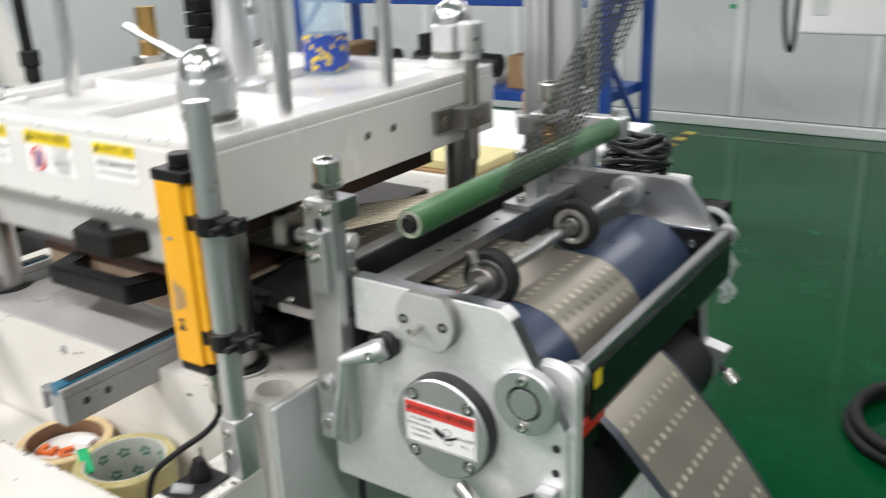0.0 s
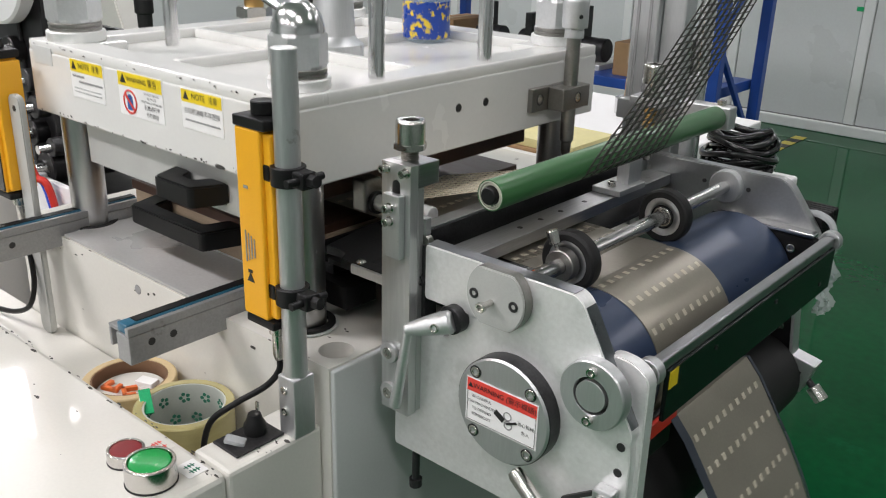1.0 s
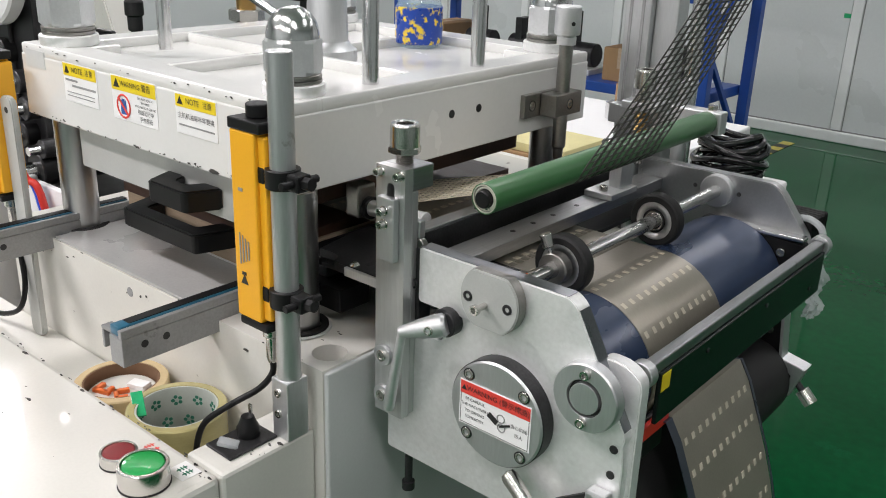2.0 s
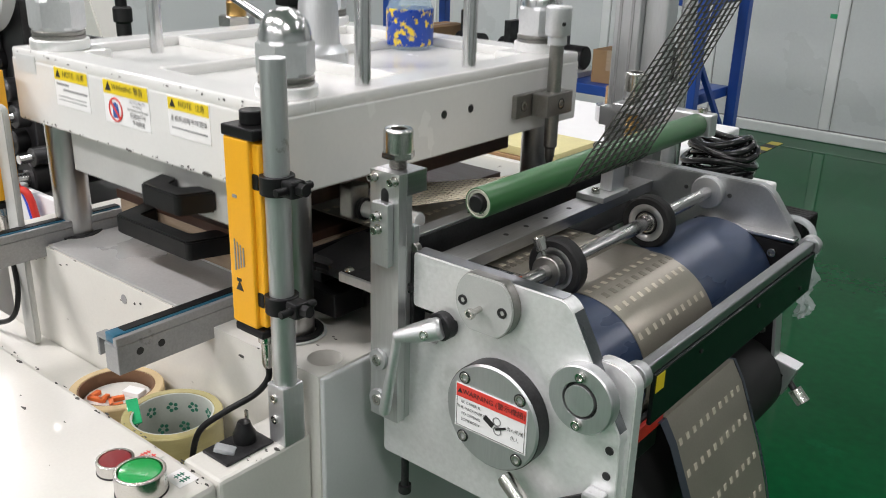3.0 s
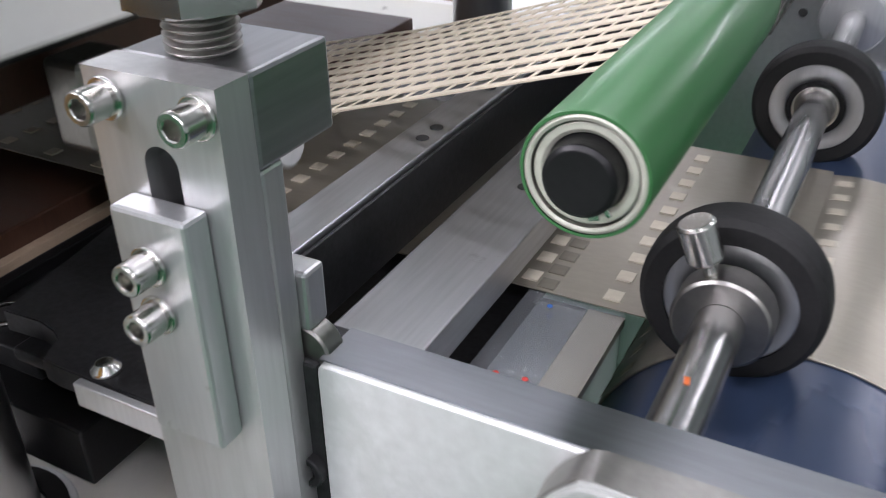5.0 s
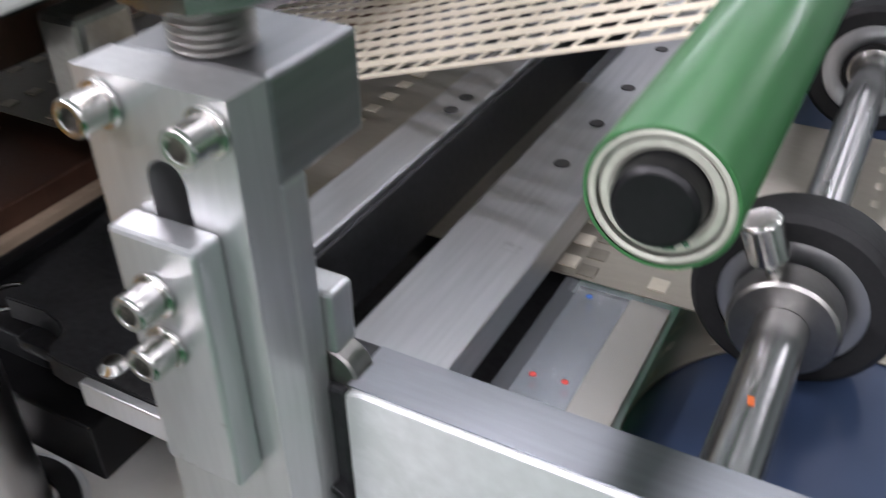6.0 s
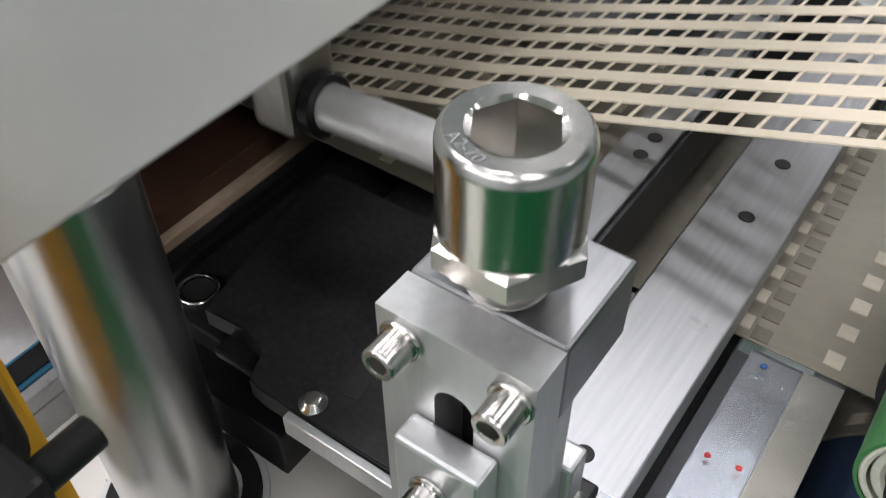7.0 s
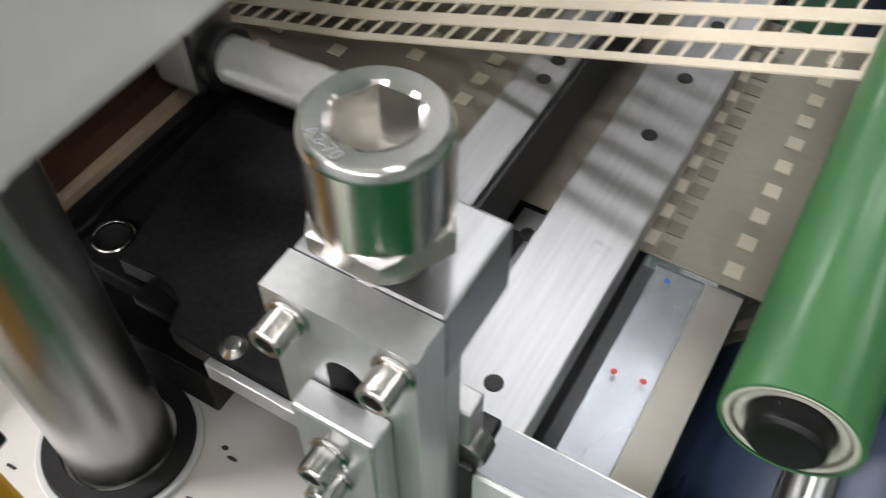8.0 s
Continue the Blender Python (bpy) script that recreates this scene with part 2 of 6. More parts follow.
def box(x0, x1, y0, y1, z0, z1, bevel=0.0015, bm=None, turn=None):
    """A bevelled block between the given limits."""
    b2 = bmesh.new()
    bmesh.ops.create_cube(b2, size=1)
    for v in b2.verts:
        v.co = Vector(((x0 + x1) / 2 + v.co.x * (x1 - x0), (y0 + y1) / 2 + v.co.y * (y1 - y0), (z0 + z1) / 2 + v.co.z * (z1 - z0)))
    if bevel:
        bmesh.ops.bevel(b2, geom=list(b2.edges), offset=bevel, segments=2, affect="EDGES", profile=0.5)
    if turn is not None:
        bmesh.ops.transform(b2, matrix=turn, verts=b2.verts)
    return merge(bm, b2)


def merge(bm, b2):
    if bm is None:
        return b2
    me = bpy.data.meshes.new("tmp")
    b2.to_mesh(me)
    b2.free()
    bm.from_mesh(me)
    bpy.data.meshes.remove(me)
    return bm


def supported(profile):
    """Add a point close to either side of each sharp corner of a turned profile."""
    pts = [Vector(p) for p in profile]
    out = []
    for i, p in enumerate(pts):
        if 0 < i < len(pts) - 1:
            a, b = pts[i - 1] - p, pts[i + 1] - p
            if a.length > 1e-7 and b.length > 1e-7 and a.angle(b) < radians(150):
                out.append(p + a * min(0.0003 / a.length, 0.2))
                out.append(p)
                out.append(p + b * min(0.0003 / b.length, 0.2))
                continue
        out.append(p)
    return [(q.x, q.y) for q in out]


def lathe(profile, p0, axis, seg=32, bm=None):
    """Turn (radius, height) pairs about an axis through p0; radius 0 closes an end."""
    b2 = bmesh.new()
    turned = b2.faces.layers.int.new("turned")
    rot = Vector((0, 0, 1)).rotation_difference(Vector(axis)).to_matrix()
    rings = []
    for r, h in supported(profile):
        if r < 1e-6:
            rings.append([b2.verts.new(Vector(p0) + rot @ Vector((0, 0, h)))])
        else:
            rings.append([b2.verts.new(Vector(p0) + rot @ Vector((r * math.cos(2 * math.pi * i / seg), r * math.sin(2 * math.pi * i / seg), h))) for i in range(seg)])
    for a, b in zip(rings, rings[1:]):
        for i in range(seg):
            j = (i + 1) % seg
            if len(a) == 1 and len(b) == 1:
                continue
            if len(a) == 1:
                b2.faces.new((a[0], b[i], b[j]))
            elif len(b) == 1:
                b2.faces.new((a[i], a[j], b[0]))
            else:
                b2.faces.new((a[i], a[j], b[j], b[i]))
    for f in b2.faces:
        f[turned] = 1
    return merge(bm, b2)


def rod(p0, p1, r, seg=24, bm=None, bevel=0.0):
    p0, p1 = Vector(p0), Vector(p1)
    d = p1 - p0
    h = d.length
    e = min(bevel or r * 0.08, h * 0.3)
    return lathe([(0, 0), (r - e, 0), (r, e), (r, h - e), (r - e, h), (0, h)], p0, d / h, seg, bm)


def pipe(p0, p1, r, ri, seg=32, bm=None, e=0.0006):
    p0, p1 = Vector(p0), Vector(p1)
    d = p1 - p0
    h = d.length
    return lathe([(ri, 0), (r - e, 0), (r, e), (r, h - e), (r - e, h), (ri, h), (ri, 0)], p0, d / h, seg, bm)


def prism(outline, y0, y1, bevel=0.001, bm=None, axis="y"):
    """Extrude an (x, z) outline from y0 to y1, or an (x, y) outline from z0 to z1."""
    b2 = bmesh.new()
    if axis == "y":
        vs = [b2.verts.new((x, y0, z)) for x, z in outline]
        d = Vector((0, y1 - y0, 0))
    elif axis == "x":
        vs = [b2.verts.new((y0, x, z)) for x, z in outline]
        d = Vector((y1 - y0, 0, 0))
    else:
        vs = [b2.verts.new((x, z, y0)) for x, z in outline]
        d = Vector((0, 0, y1 - y0))
    f = b2.faces.new(vs)
    ext = bmesh.ops.extrude_face_region(b2, geom=[f])
    bmesh.ops.translate(b2, verts=[g for g in ext["geom"] if isinstance(g, bmesh.types.BMVert)], vec=d)
    if bevel:
        caps = [e for e in b2.edges if len({round(v.co["xyz".index(axis)], 5) for v in e.verts}) == 1]
        bmesh.ops.bevel(b2, geom=caps, offset=bevel, segments=2, affect="EDGES")
    return merge(bm, b2)


def rounded(points, r, n=4):
    """Round the corners of an outline."""
    out = []
    for i, p in enumerate(points):
        a, p, b = Vector(points[i - 1]), Vector(p), Vector(points[(i + 1) % len(points)])
        rr = min(r, (a - p).length * 0.45, (b - p).length * 0.45)
        s, e = p + (a - p).normalized() * rr, p + (b - p).normalized() * rr
        for k in range(n + 1):
            t = k / n
            q = (1 - t) ** 2 * s + 2 * t * (1 - t) * p + t * t * e
            out.append((q.x, q.y))
    return out


def circle(cx, cy, r, n=32, a0=0.0, a1=360.0):
    m = n if a1 - a0 >= 360 else n + 1
    return [(cx + r * math.cos(radians(a0 + (a1 - a0) * i / n)), cy + r * math.sin(radians(a0 + (a1 - a0) * i / n))) for i in range(m)]


def tube(points, r, seg=10, bm=None):
    """A smooth hose through the points."""
    pts = [Vector(p) for p in points]
    path = []
    for i in range(len(pts) - 1):
        a, b, c, d = pts[max(i - 1, 0)], pts[i], pts[i + 1], pts[min(i + 2, len(pts) - 1)]
        for k in range(6):
            t = k / 6
            path.append(0.5 * ((2 * b) + (c - a) * t + (2 * a - 5 * b + 4 * c - d) * t * t + (3 * b - a - 3 * c + d) * t ** 3))
    path.append(pts[-1])
    b2 = bmesh.new()
    turned = b2.faces.layers.int.new("turned")
    prev = None
    side = Vector((0.31, 0.2, 0.93))
    for i, p in enumerate(path):
        d = (path[min(i + 1, len(path) - 1)] - path[max(i - 1, 0)]).normalized()
        u = (side - d * side.dot(d)).normalized()
        side = u
        w = d.cross(u)
        ring = [b2.verts.new(p + r * (math.cos(2 * math.pi * k / seg) * u + math.sin(2 * math.pi * k / seg) * w)) for k in range(seg)]
        if prev:
            for k in range(seg):
                b2.faces.new((prev[k], prev[(k + 1) % seg], ring[(k + 1) % seg], ring[k]))
        else:
            b2.faces.new(ring[::-1])
        prev = ring
    b2.faces.new(prev)
    for f in b2.faces:
        f[turned] = 1
    return merge(bm, b2)


def socket_screw(p, axis, r, h, bm=None, seg=20):
    """Cap screw head with a hexagon socket, p at its seat."""
    b2 = bmesh.new()
    rot = Vector((0, 0, 1)).rotation_difference(Vector(axis).normalized()).to_matrix()
    n = 48 if r > 0.01 else 24

    def ring(rad, z, hexa=False):
        vs = []
        for i in range(n):
            a = 2 * math.pi * i / n
            k = rad
            if hexa:
                k = rad * math.cos(math.pi / 6) / math.cos((a % (math.pi / 3)) - math.pi / 6)
            vs.append(b2.verts.new(Vector(p) + rot @ Vector((k * math.cos(a), k * math.sin(a), z))))
        return vs
    rs = [ring(r, 0), ring(r, h * 0.88), ring(r * 0.97, h * 0.96), ring(r * 0.9, h), ring(r * 0.64, h), ring(r * 0.62, h * 0.97, True), ring(r * 0.62, h * 0.34, True)]
    for a, b in zip(rs, rs[1:]):
        for i in range(n):
            b2.faces.new((a[i], a[(i + 1) % n], b[(i + 1) % n], b[i]))
    c = b2.verts.new(Vector(p) + rot @ Vector((0, 0, h * 0.335)))
    for i in range(n):
        b2.faces.new((rs[-1][i], rs[-1][(i + 1) % n], c))
    b2.faces.new(rs[0][::-1])
    b2.edges.ensure_lookup_table()
    for k in (1, 3, 4, 5):
        for i in range(n):
            e = b2.edges.get((rs[k][i], rs[k][(i + 1) % n]))
            e.smooth = False
    return merge(bm, b2)


def washer(p, axis, r, h, bm=None):
    return lathe([(0, 0), (r * 0.95, 0), (r, h * 0.3), (r, h * 0.7), (r * 0.95, h), (0, h)], p, Vector(axis).normalized(), 24, bm)


def hexprism(p, axis, r, h, bm=None):
    b2 = bmesh.new()
    rot = Vector((0, 0, 1)).rotation_difference(Vector(axis).normalized()).to_matrix()
    rings = []
    for z, inset in ((0, True), (h * 0.1, False), (h * 0.9, False), (h, True)):
        vs = []
        for i in range(24):
            a = 2 * math.pi * i / 24
            hx = r * math.cos(math.pi / 6) / math.cos((a % (math.pi / 3)) - math.pi / 6)
            rad = min(hx, r * 0.9) if inset else hx
            vs.append(b2.verts.new(Vector(p) + rot @ Vector((rad * math.cos(a), rad * math.sin(a), z))))
        rings.append(vs)
    for a, b in zip(rings, rings[1:]):
        for i in range(24):
            b2.faces.new((a[i], a[(i + 1) % 24], b[(i + 1) % 24], b[i]))
    b2.faces.new(rings[0][::-1])
    b2.faces.new(rings[-1])
    for e in b2.edges:
        e.smooth = False
    return merge(bm, b2)


def letters(name, text, size, mat, parent, origin, right, up, align="CENTER"):
    """Flat lettering in the built-in font, laid on a plane."""
    cu = bpy.data.curves.new("tmp", "FONT")
    cu.body, cu.size, cu.align_x, cu.align_y = text, size, align, "CENTER"
    tmp = new("tmp", cu)
    me = bpy.data.meshes.new_from_object(tmp.evaluated_get(bpy.context.evaluated_depsgraph_get()))
    bpy.data.objects.remove(tmp)
    bpy.data.curves.remove(cu)
    r, u = Vector(right).normalized(), Vector(up).normalized()
    m = Matrix((r, u, r.cross(u))).transposed().to_4x4()
    m.translation = Vector(origin)
    bm = bmesh.new()
    bm.from_mesh(me)
    bpy.data.meshes.remove(me)
    bmesh.ops.transform(bm, matrix=m, verts=bm.verts)
    return part(name, bm, mat, parent)


def quadplate(c, right, up, w, h, t=0.0004, bm=None):
    """Thin label of size w x h round c, facing right x up."""
    r, u = Vector(right).normalized(), Vector(up).normalized()
    m = Matrix((r, u, r.cross(u))).transposed().to_4x4()
    m.translation = Vector(c)
    return box(-w / 2, w / 2, -h / 2, h / 2, 0, t, 0, bm, m)


def patch_mesh(name, w, d, mat):
    """Thin flat patch that many pieces share."""
    return finish(box(-w / 2, w / 2, -d / 2, d / 2, -0.0004, 0.00025, 0), mat, (0, 0, 0), name)


def piece(name, me, parent, m):
    ob = new(name, me)
    ob.parent = parent
    ob.matrix_local = Matrix.Translation(-ORG[parent.name]) @ m
    ORG[ob.name] = ORG[parent.name]
    return ob


# ---- the room ----
def room():
    solo("floor", box(-7, 4.5, -5, 6.58, -0.1, 0, 0), FLOORGREEN, (0, 0, 0), "glossy green epoxy factory floor", "floor", kind="structure")
    wn = thing("wall_north", (-1.2, 6.55, 0), "pale grey panelled partition wall with aluminium trim", "wall", kind="structure")
    part("core", box(-7, 4.5, 6.575, 6.7, 0, 3.3, 0), WALLPANEL, wn)
    part("base_channel", box(-7, 4.5, 6.535, 6.575, 0, 0.075, 0.008), TRIMALU, wn, "aluminium base channel")
    part("shadow_gap", box(-7, 4.5, 6.566, 6.5755, 0.075, 0.085, 0), INKGREY, wn)
    x = -6.366
    while x < 4.4:
        part("panel", box(x + 0.041, x + 0.859, 6.562, 6.58, 0.085, 3.3, 0.004), WALLPANEL, wn)
        for e in (x - 0.0385, x + 0.0385):
            part("joint", box(e - 0.0035, e + 0.0035, 6.57, 6.5752, 0.085, 3.3, 0), INKGREY, wn)
        part("trim", box(x - 0.036, x + 0.036, 6.55, 6.58, 0.085, 3.3, 0.006), TRIMALU, wn)
        x += 0.9
    solo("wall_south", box(-7, 4.5, -5.1, -5, 0, 3.22, 0), WALLPANEL, (0, -5, 0), "plain pale wall panel", "wall", kind="structure")
    solo("wall_west", box(-7.1, -7, -5.1, 7, 0, 3.22, 0), WALLPANEL, (-7, 0, 0), "plain pale wall panel", "wall", kind="structure")
    solo("wall_east", box(4.5, 4.6, -5.1, 7, 0, 3.22, 0), WALLPANEL, (4.5, 0, 0), "plain pale wall panel", "wall", kind="structure")
    solo("ceiling", box(-7.1, 4.6, -5.1, 7, 3.22, 3.3, 0), CEILINGM, (0, 0, 3.22), "white ceiling panels", "ceiling", kind="structure")
    for lx, ly, power in LIGHTS:
        t = thing("ceiling_light", (lx, ly, 3.18), "slim white linear ceiling light, switched on", "ceiling light", "ceiling lights")
        part("frame", box(lx - 0.6, lx + 0.6, ly - 0.16, ly + 0.16, 3.185, 3.219, 0.004), CEILINGM, t)
        part("diffuser", box(lx - 0.58, lx + 0.58, ly - 0.14, ly + 0.14, 3.175, 3.184, 0), glow, t)
    pb = thing("pendant_box", (-0.17, 1.52, 1.29), "white pendant switch box hung from the ceiling on a tube", "switch box")
    part("case", box(-0.329, -0.03, 1.492, 1.56, 1.29, 1.47, 0.004), WHITESHEET, pb)
    part("patch", box(-0.312, -0.288, 1.4905, 1.4919, 1.318, 1.345, 0), GREYPAINT, pb, "small grey patch")
    part("hanger_tube", rod((-0.17, 1.526, 1.4695), (-0.17, 1.526, 3.2195), 0.016, 24), ALU, pb, "aluminium hanger tube")
    pc = thing("pendant_cable", (-0.34, 1.50, 1.29), "black cable looping below the pendant box", "cable")
    part("cable", tube([(-0.30, 1.52, 1.4695), (-0.315, 1.50, 1.49), (-0.342, 1.495, 1.45), (-0.352, 1.495, 1.36), (-0.349, 1.495, 1.30), (-0.342, 1.495, 1.268), (-0.336, 1.495, 1.268), (-0.334, 1.498, 1.30), (-0.333, 1.50, 1.34), (-0.325, 1.51, 1.36)], 0.0035, 10), BLACK, pc)
    gt = thing("tape_scrap", (-1.91, 6.55, 0.855), "scrap of green tape on the wall panel", "tape scrap")
    part("tape", box(-1.95, -1.87, 6.5605, 6.5618, 0.84, 0.87, 0), GREENFILM, gt)
    # worn tape line and hazard strip on the floor
    st = thing("floor_marking", (-2.13, 6.2, 0.002), "yellow and black hazard tape stuck on the floor", "floor tape", kind="structure")
    for i in range(13):
        bm = box(-2.12, -2.04, 5.0 + i * 0.1, 5.0 + i * 0.1 + 0.097, 0.001, 0.003, 0)
        part("stripe", bm, WARNYEL if i % 2 == 0 else INK, st)


# ---- machine base ----
DECK, UP = 0.97, 1.035
GX, GY = -0.5925, 0.5655


def machine_base():
    t = thing("machine_base", (-0.9, 0.8, 0), "ivory painted steel press base with a front trough and scuffed edges", "machine base")
    part("front_ledge", box(-1.75, -0.585, 0.27, 0.478, 0.5, DECK, 0.006), CREAM, t)
    bm = box(-0.638, -0.5835, 0.4785, 0.5875, 0.55, DECK, 0.004)
    part("side_ledge", bm, CREAM, t)
    part("trough_floor", box(-1.75, -0.6385, 0.4785, 0.5875, 0.5, 0.897, 0.001), CREAM, t)
    # raised bed with the post hole
    hole = circle(-0.5955, 0.619, 0.0175, 24)
    bm = bmesh.new()
    x0, x1, y0, y1 = -1.19, -0.572, 0.588, 1.35
    outer = [(x1, 0.619), (x1, 0.9), (x1, y1), (x0, y1), (x0, y0), (x1, y0)]
    ov = [bm.verts.new((x, y, UP)) for x, y in outer]
    hv = [bm.verts.new((x, y, UP)) for x, y in hole]
    # two halves round the hole
    bm.faces.new([ov[0], ov[1], ov[2], ov[3]] + [hv[12 - k] for k in range(13)])
    bm.faces.new([ov[3], ov[4], ov[5], ov[0]] + [hv[(24 - k) % 24] for k in range(13)])
    lv = [bm.verts.new((x, y, UP - 0.06)) for x, y in hole]
    for i in range(24):
        bm.faces.new((hv[i], hv[(i + 1) % 24], lv[(i + 1) % 24], lv[i]))
    bm.faces.new(lv)
    bv = [bm.verts.new((x, y, 0.5)) for x, y in outer]
    for i in range(6):
        bm.faces.new((ov[i], ov[(i + 1) % 6], bv[(i + 1) % 6], bv[i]))
    part("bed", bm, CREAM, t)
    part("grey_side_panel", box(-0.572, -0.5665, 0.589, 1.35, 0.45, 1.0335, 0.002), GREYPAINT, t, "grey painted side panel")
    part("bed_plate", box(-1.07, -0.755, 0.5895, 0.76, UP + 0.0005, UP + 0.004, 0.001), BEDGREY, t, "scuffed grey steel bed plate")
    part("skirt", box(-1.75, -0.6, 0.32, 1.35, 0.0, 0.4995, 0.004), CREAM, t)
    part("lower_panel", box(-0.60, -0.572, 0.34, 1.35, 0.1, 0.5, 0.003), GREYPAINT, t)
    X, Y, Z = (1, 0, 0), (0, 1, 0), (0, 0, 1)
    paint_chips(t, [((-0.9, 0.476, DECK), X, Y, 0.3, 0.004, 26), ((-0.60, 0.53, DECK), X, Y, 0.02, 0.05, 12), ((-0.8, 0.40, DECK), X, Y, 0.2, 0.06, 7), ((-0.95, 0.472, DECK), X, Y, 0.22, 0.005, 26), ((-0.60, 0.47, DECK), X, Y, 0.016, 0.006, 10), ((-0.88, 0.63, UP), X, Y, 0.26, 0.04, 10),
                    ((-0.9, 0.59, UP), X, Y, 0.3, 0.003, 14), ((-0.70, 0.64, UP), X, Y, 0.1, 0.04, 14), ((-0.9, 0.5877, 1.02), X, Z, 0.28, 0.02, 10)], 8)
    # socket outlet plate in the side ledge
    part("outlet_plate", box(-0.633, -0.596, 0.497, 0.552, DECK + 0.0004, DECK + 0.003, 0.001), DARKSTEEL, t, "black recessed mains outlet plate")
    # front screws and gaps
    bm = rod((-1.155, 0.5884, 0.922), (-1.155, 0.5875, 0.922), 0.008)
    part("knockout", bm, INK, t)
    bm = rod((-0.90, 0.5884, 1.015), (-0.90, 0.5875, 1.015), 0.006)
    part("knockout", bm, INKGREY, t)
    part("panel_seam", box(-0.5852, -0.5845, 0.28, 0.476, 0.86, 0.862, 0), INK, t)
    part("screw", socket_screw((-0.5836, 0.50, 0.92), (1, 0, 0), 0.004, 0.003), NICKEL, t)


def push_button(p, r, h, lens, label, mushroom=False):
    t = thing("push_button", p, label, "push button", "start buttons")
    x, y, z = p
    part("bezel", lathe([(0, 0), (r, 0), (r, h * 0.95), (r * 0.97, h), (r * 0.86, h), (r * 0.84, h * 0.8), (0, h * 0.8)], p, (0, 0, 1), 40), NICKEL, t, "bright metal bezel")
    part("lens", lathe([(0, h * 1.02), (r * 0.5, h * 1.02), (r * 0.78, h * 0.98), (r * 0.83, h * 0.9), (r * 0.83, h * 0.7), (0, h * 0.7)], p, (0, 0, 1), 40), lens, t)
    part("gasket", pipe((x, y, z), (x, y, z + 0.0022), r * 1.03, r * 0.7), RUBBER, t)


def tape_roll(p, ro, ri, h, mat, core, label, printed=False):
    t = thing("tape_roll", p, label, "tape roll", "tape rolls")
    x, y, z = p
    part("tape", pipe((x, y, z), (x, y, z + h), ro, ri + 0.002, 48, e=0.0015), mat, t)
    c = part("core", pipe((x, y, z + 0.0005), (x, y, z + h - 0.0005), ri + 0.002, ri, 48), core, t)
    if printed:
        bm = None
        for row in range(2):
            for k in range(11):
                a = 2 * math.pi * (k + 0.5 * row) / 11
                cz = z + h * (0.3 + 0.42 * row)
                for j in range(5):
                    b = 2 * math.pi * j / 5
                    aa = a + 0.0042 / ri * math.cos(b)
                    q = (x + (ri - 0.0004) * math.cos(aa), y + (ri - 0.0004) * math.sin(aa), cz + 0.0042 * math.sin(b))
                    bm = rod(q, (x + (ri + 0.0004) * math.cos(aa), y + (ri + 0.0004) * math.sin(aa), q[2]), 0.0022, 8, bm)
        part("print", bm, COREGREEN, c)
    return t


def paint_chips(parent, spots, seed):
    """Small ragged bare spots; each spot is (point, u, v, spread along u, spread along v, count)."""
    rnd = random.Random(seed)
    for p, u, v, su, sv, count in spots:
        p, u, v = Vector(p), Vector(u), Vector(v)
        for k in range(count):
            q = p + u * rnd.uniform(-su, su) + v * sv * rnd.uniform(-1, 1) * rnd.random()
            n = u.cross(v)
            r = rnd.uniform(0.0004, 0.0012) * (2.0 if rnd.random() < 0.12 else 1)
            long = rnd.uniform(1, 4.0)
            bm = bmesh.new()
            ring = []
            for i in range(9):
                a = 2 * math.pi * i / 9
                rr = r * rnd.uniform(0.55, 1.1)
                ring.append(q + u * rr * long * math.cos(a) + v * rr * math.sin(a))
            f = bm.faces.new([bm.verts.new(w + n * 0.0003) for w in ring])
            ext = bmesh.ops.extrude_face_region(bm, geom=[f])
            bmesh.ops.translate(bm, verts=[g for g in ext["geom"] if isinstance(g, bmesh.types.BMVert)], vec=-n * 0.0005)
            part("paint_chip", bm, BAREMETAL, parent)


def guard_post():
    """Post that carries the light curtain."""
    t = thing("guard_post", (GX, GY, DECK), "matt aluminium round post in a square clamp foot", "guard post")
    part("foot", box(GX - 0.0115, GX + 0.0115, GY - 0.0125, GY + 0.0125, DECK, 1.032, 0.0015), ALU, t)
    part("post", rod((GX, GY, 1.03), (GX, GY, 1.331), 0.0112, 32), ALU, t)
    for z in (1.002, 1.024):
        part("clamp_screw", socket_screw((GX - 0.002, GY - 0.0123, z - 0.006), (0, -1, 0), 0.0042, 0.002), NICKEL, t)


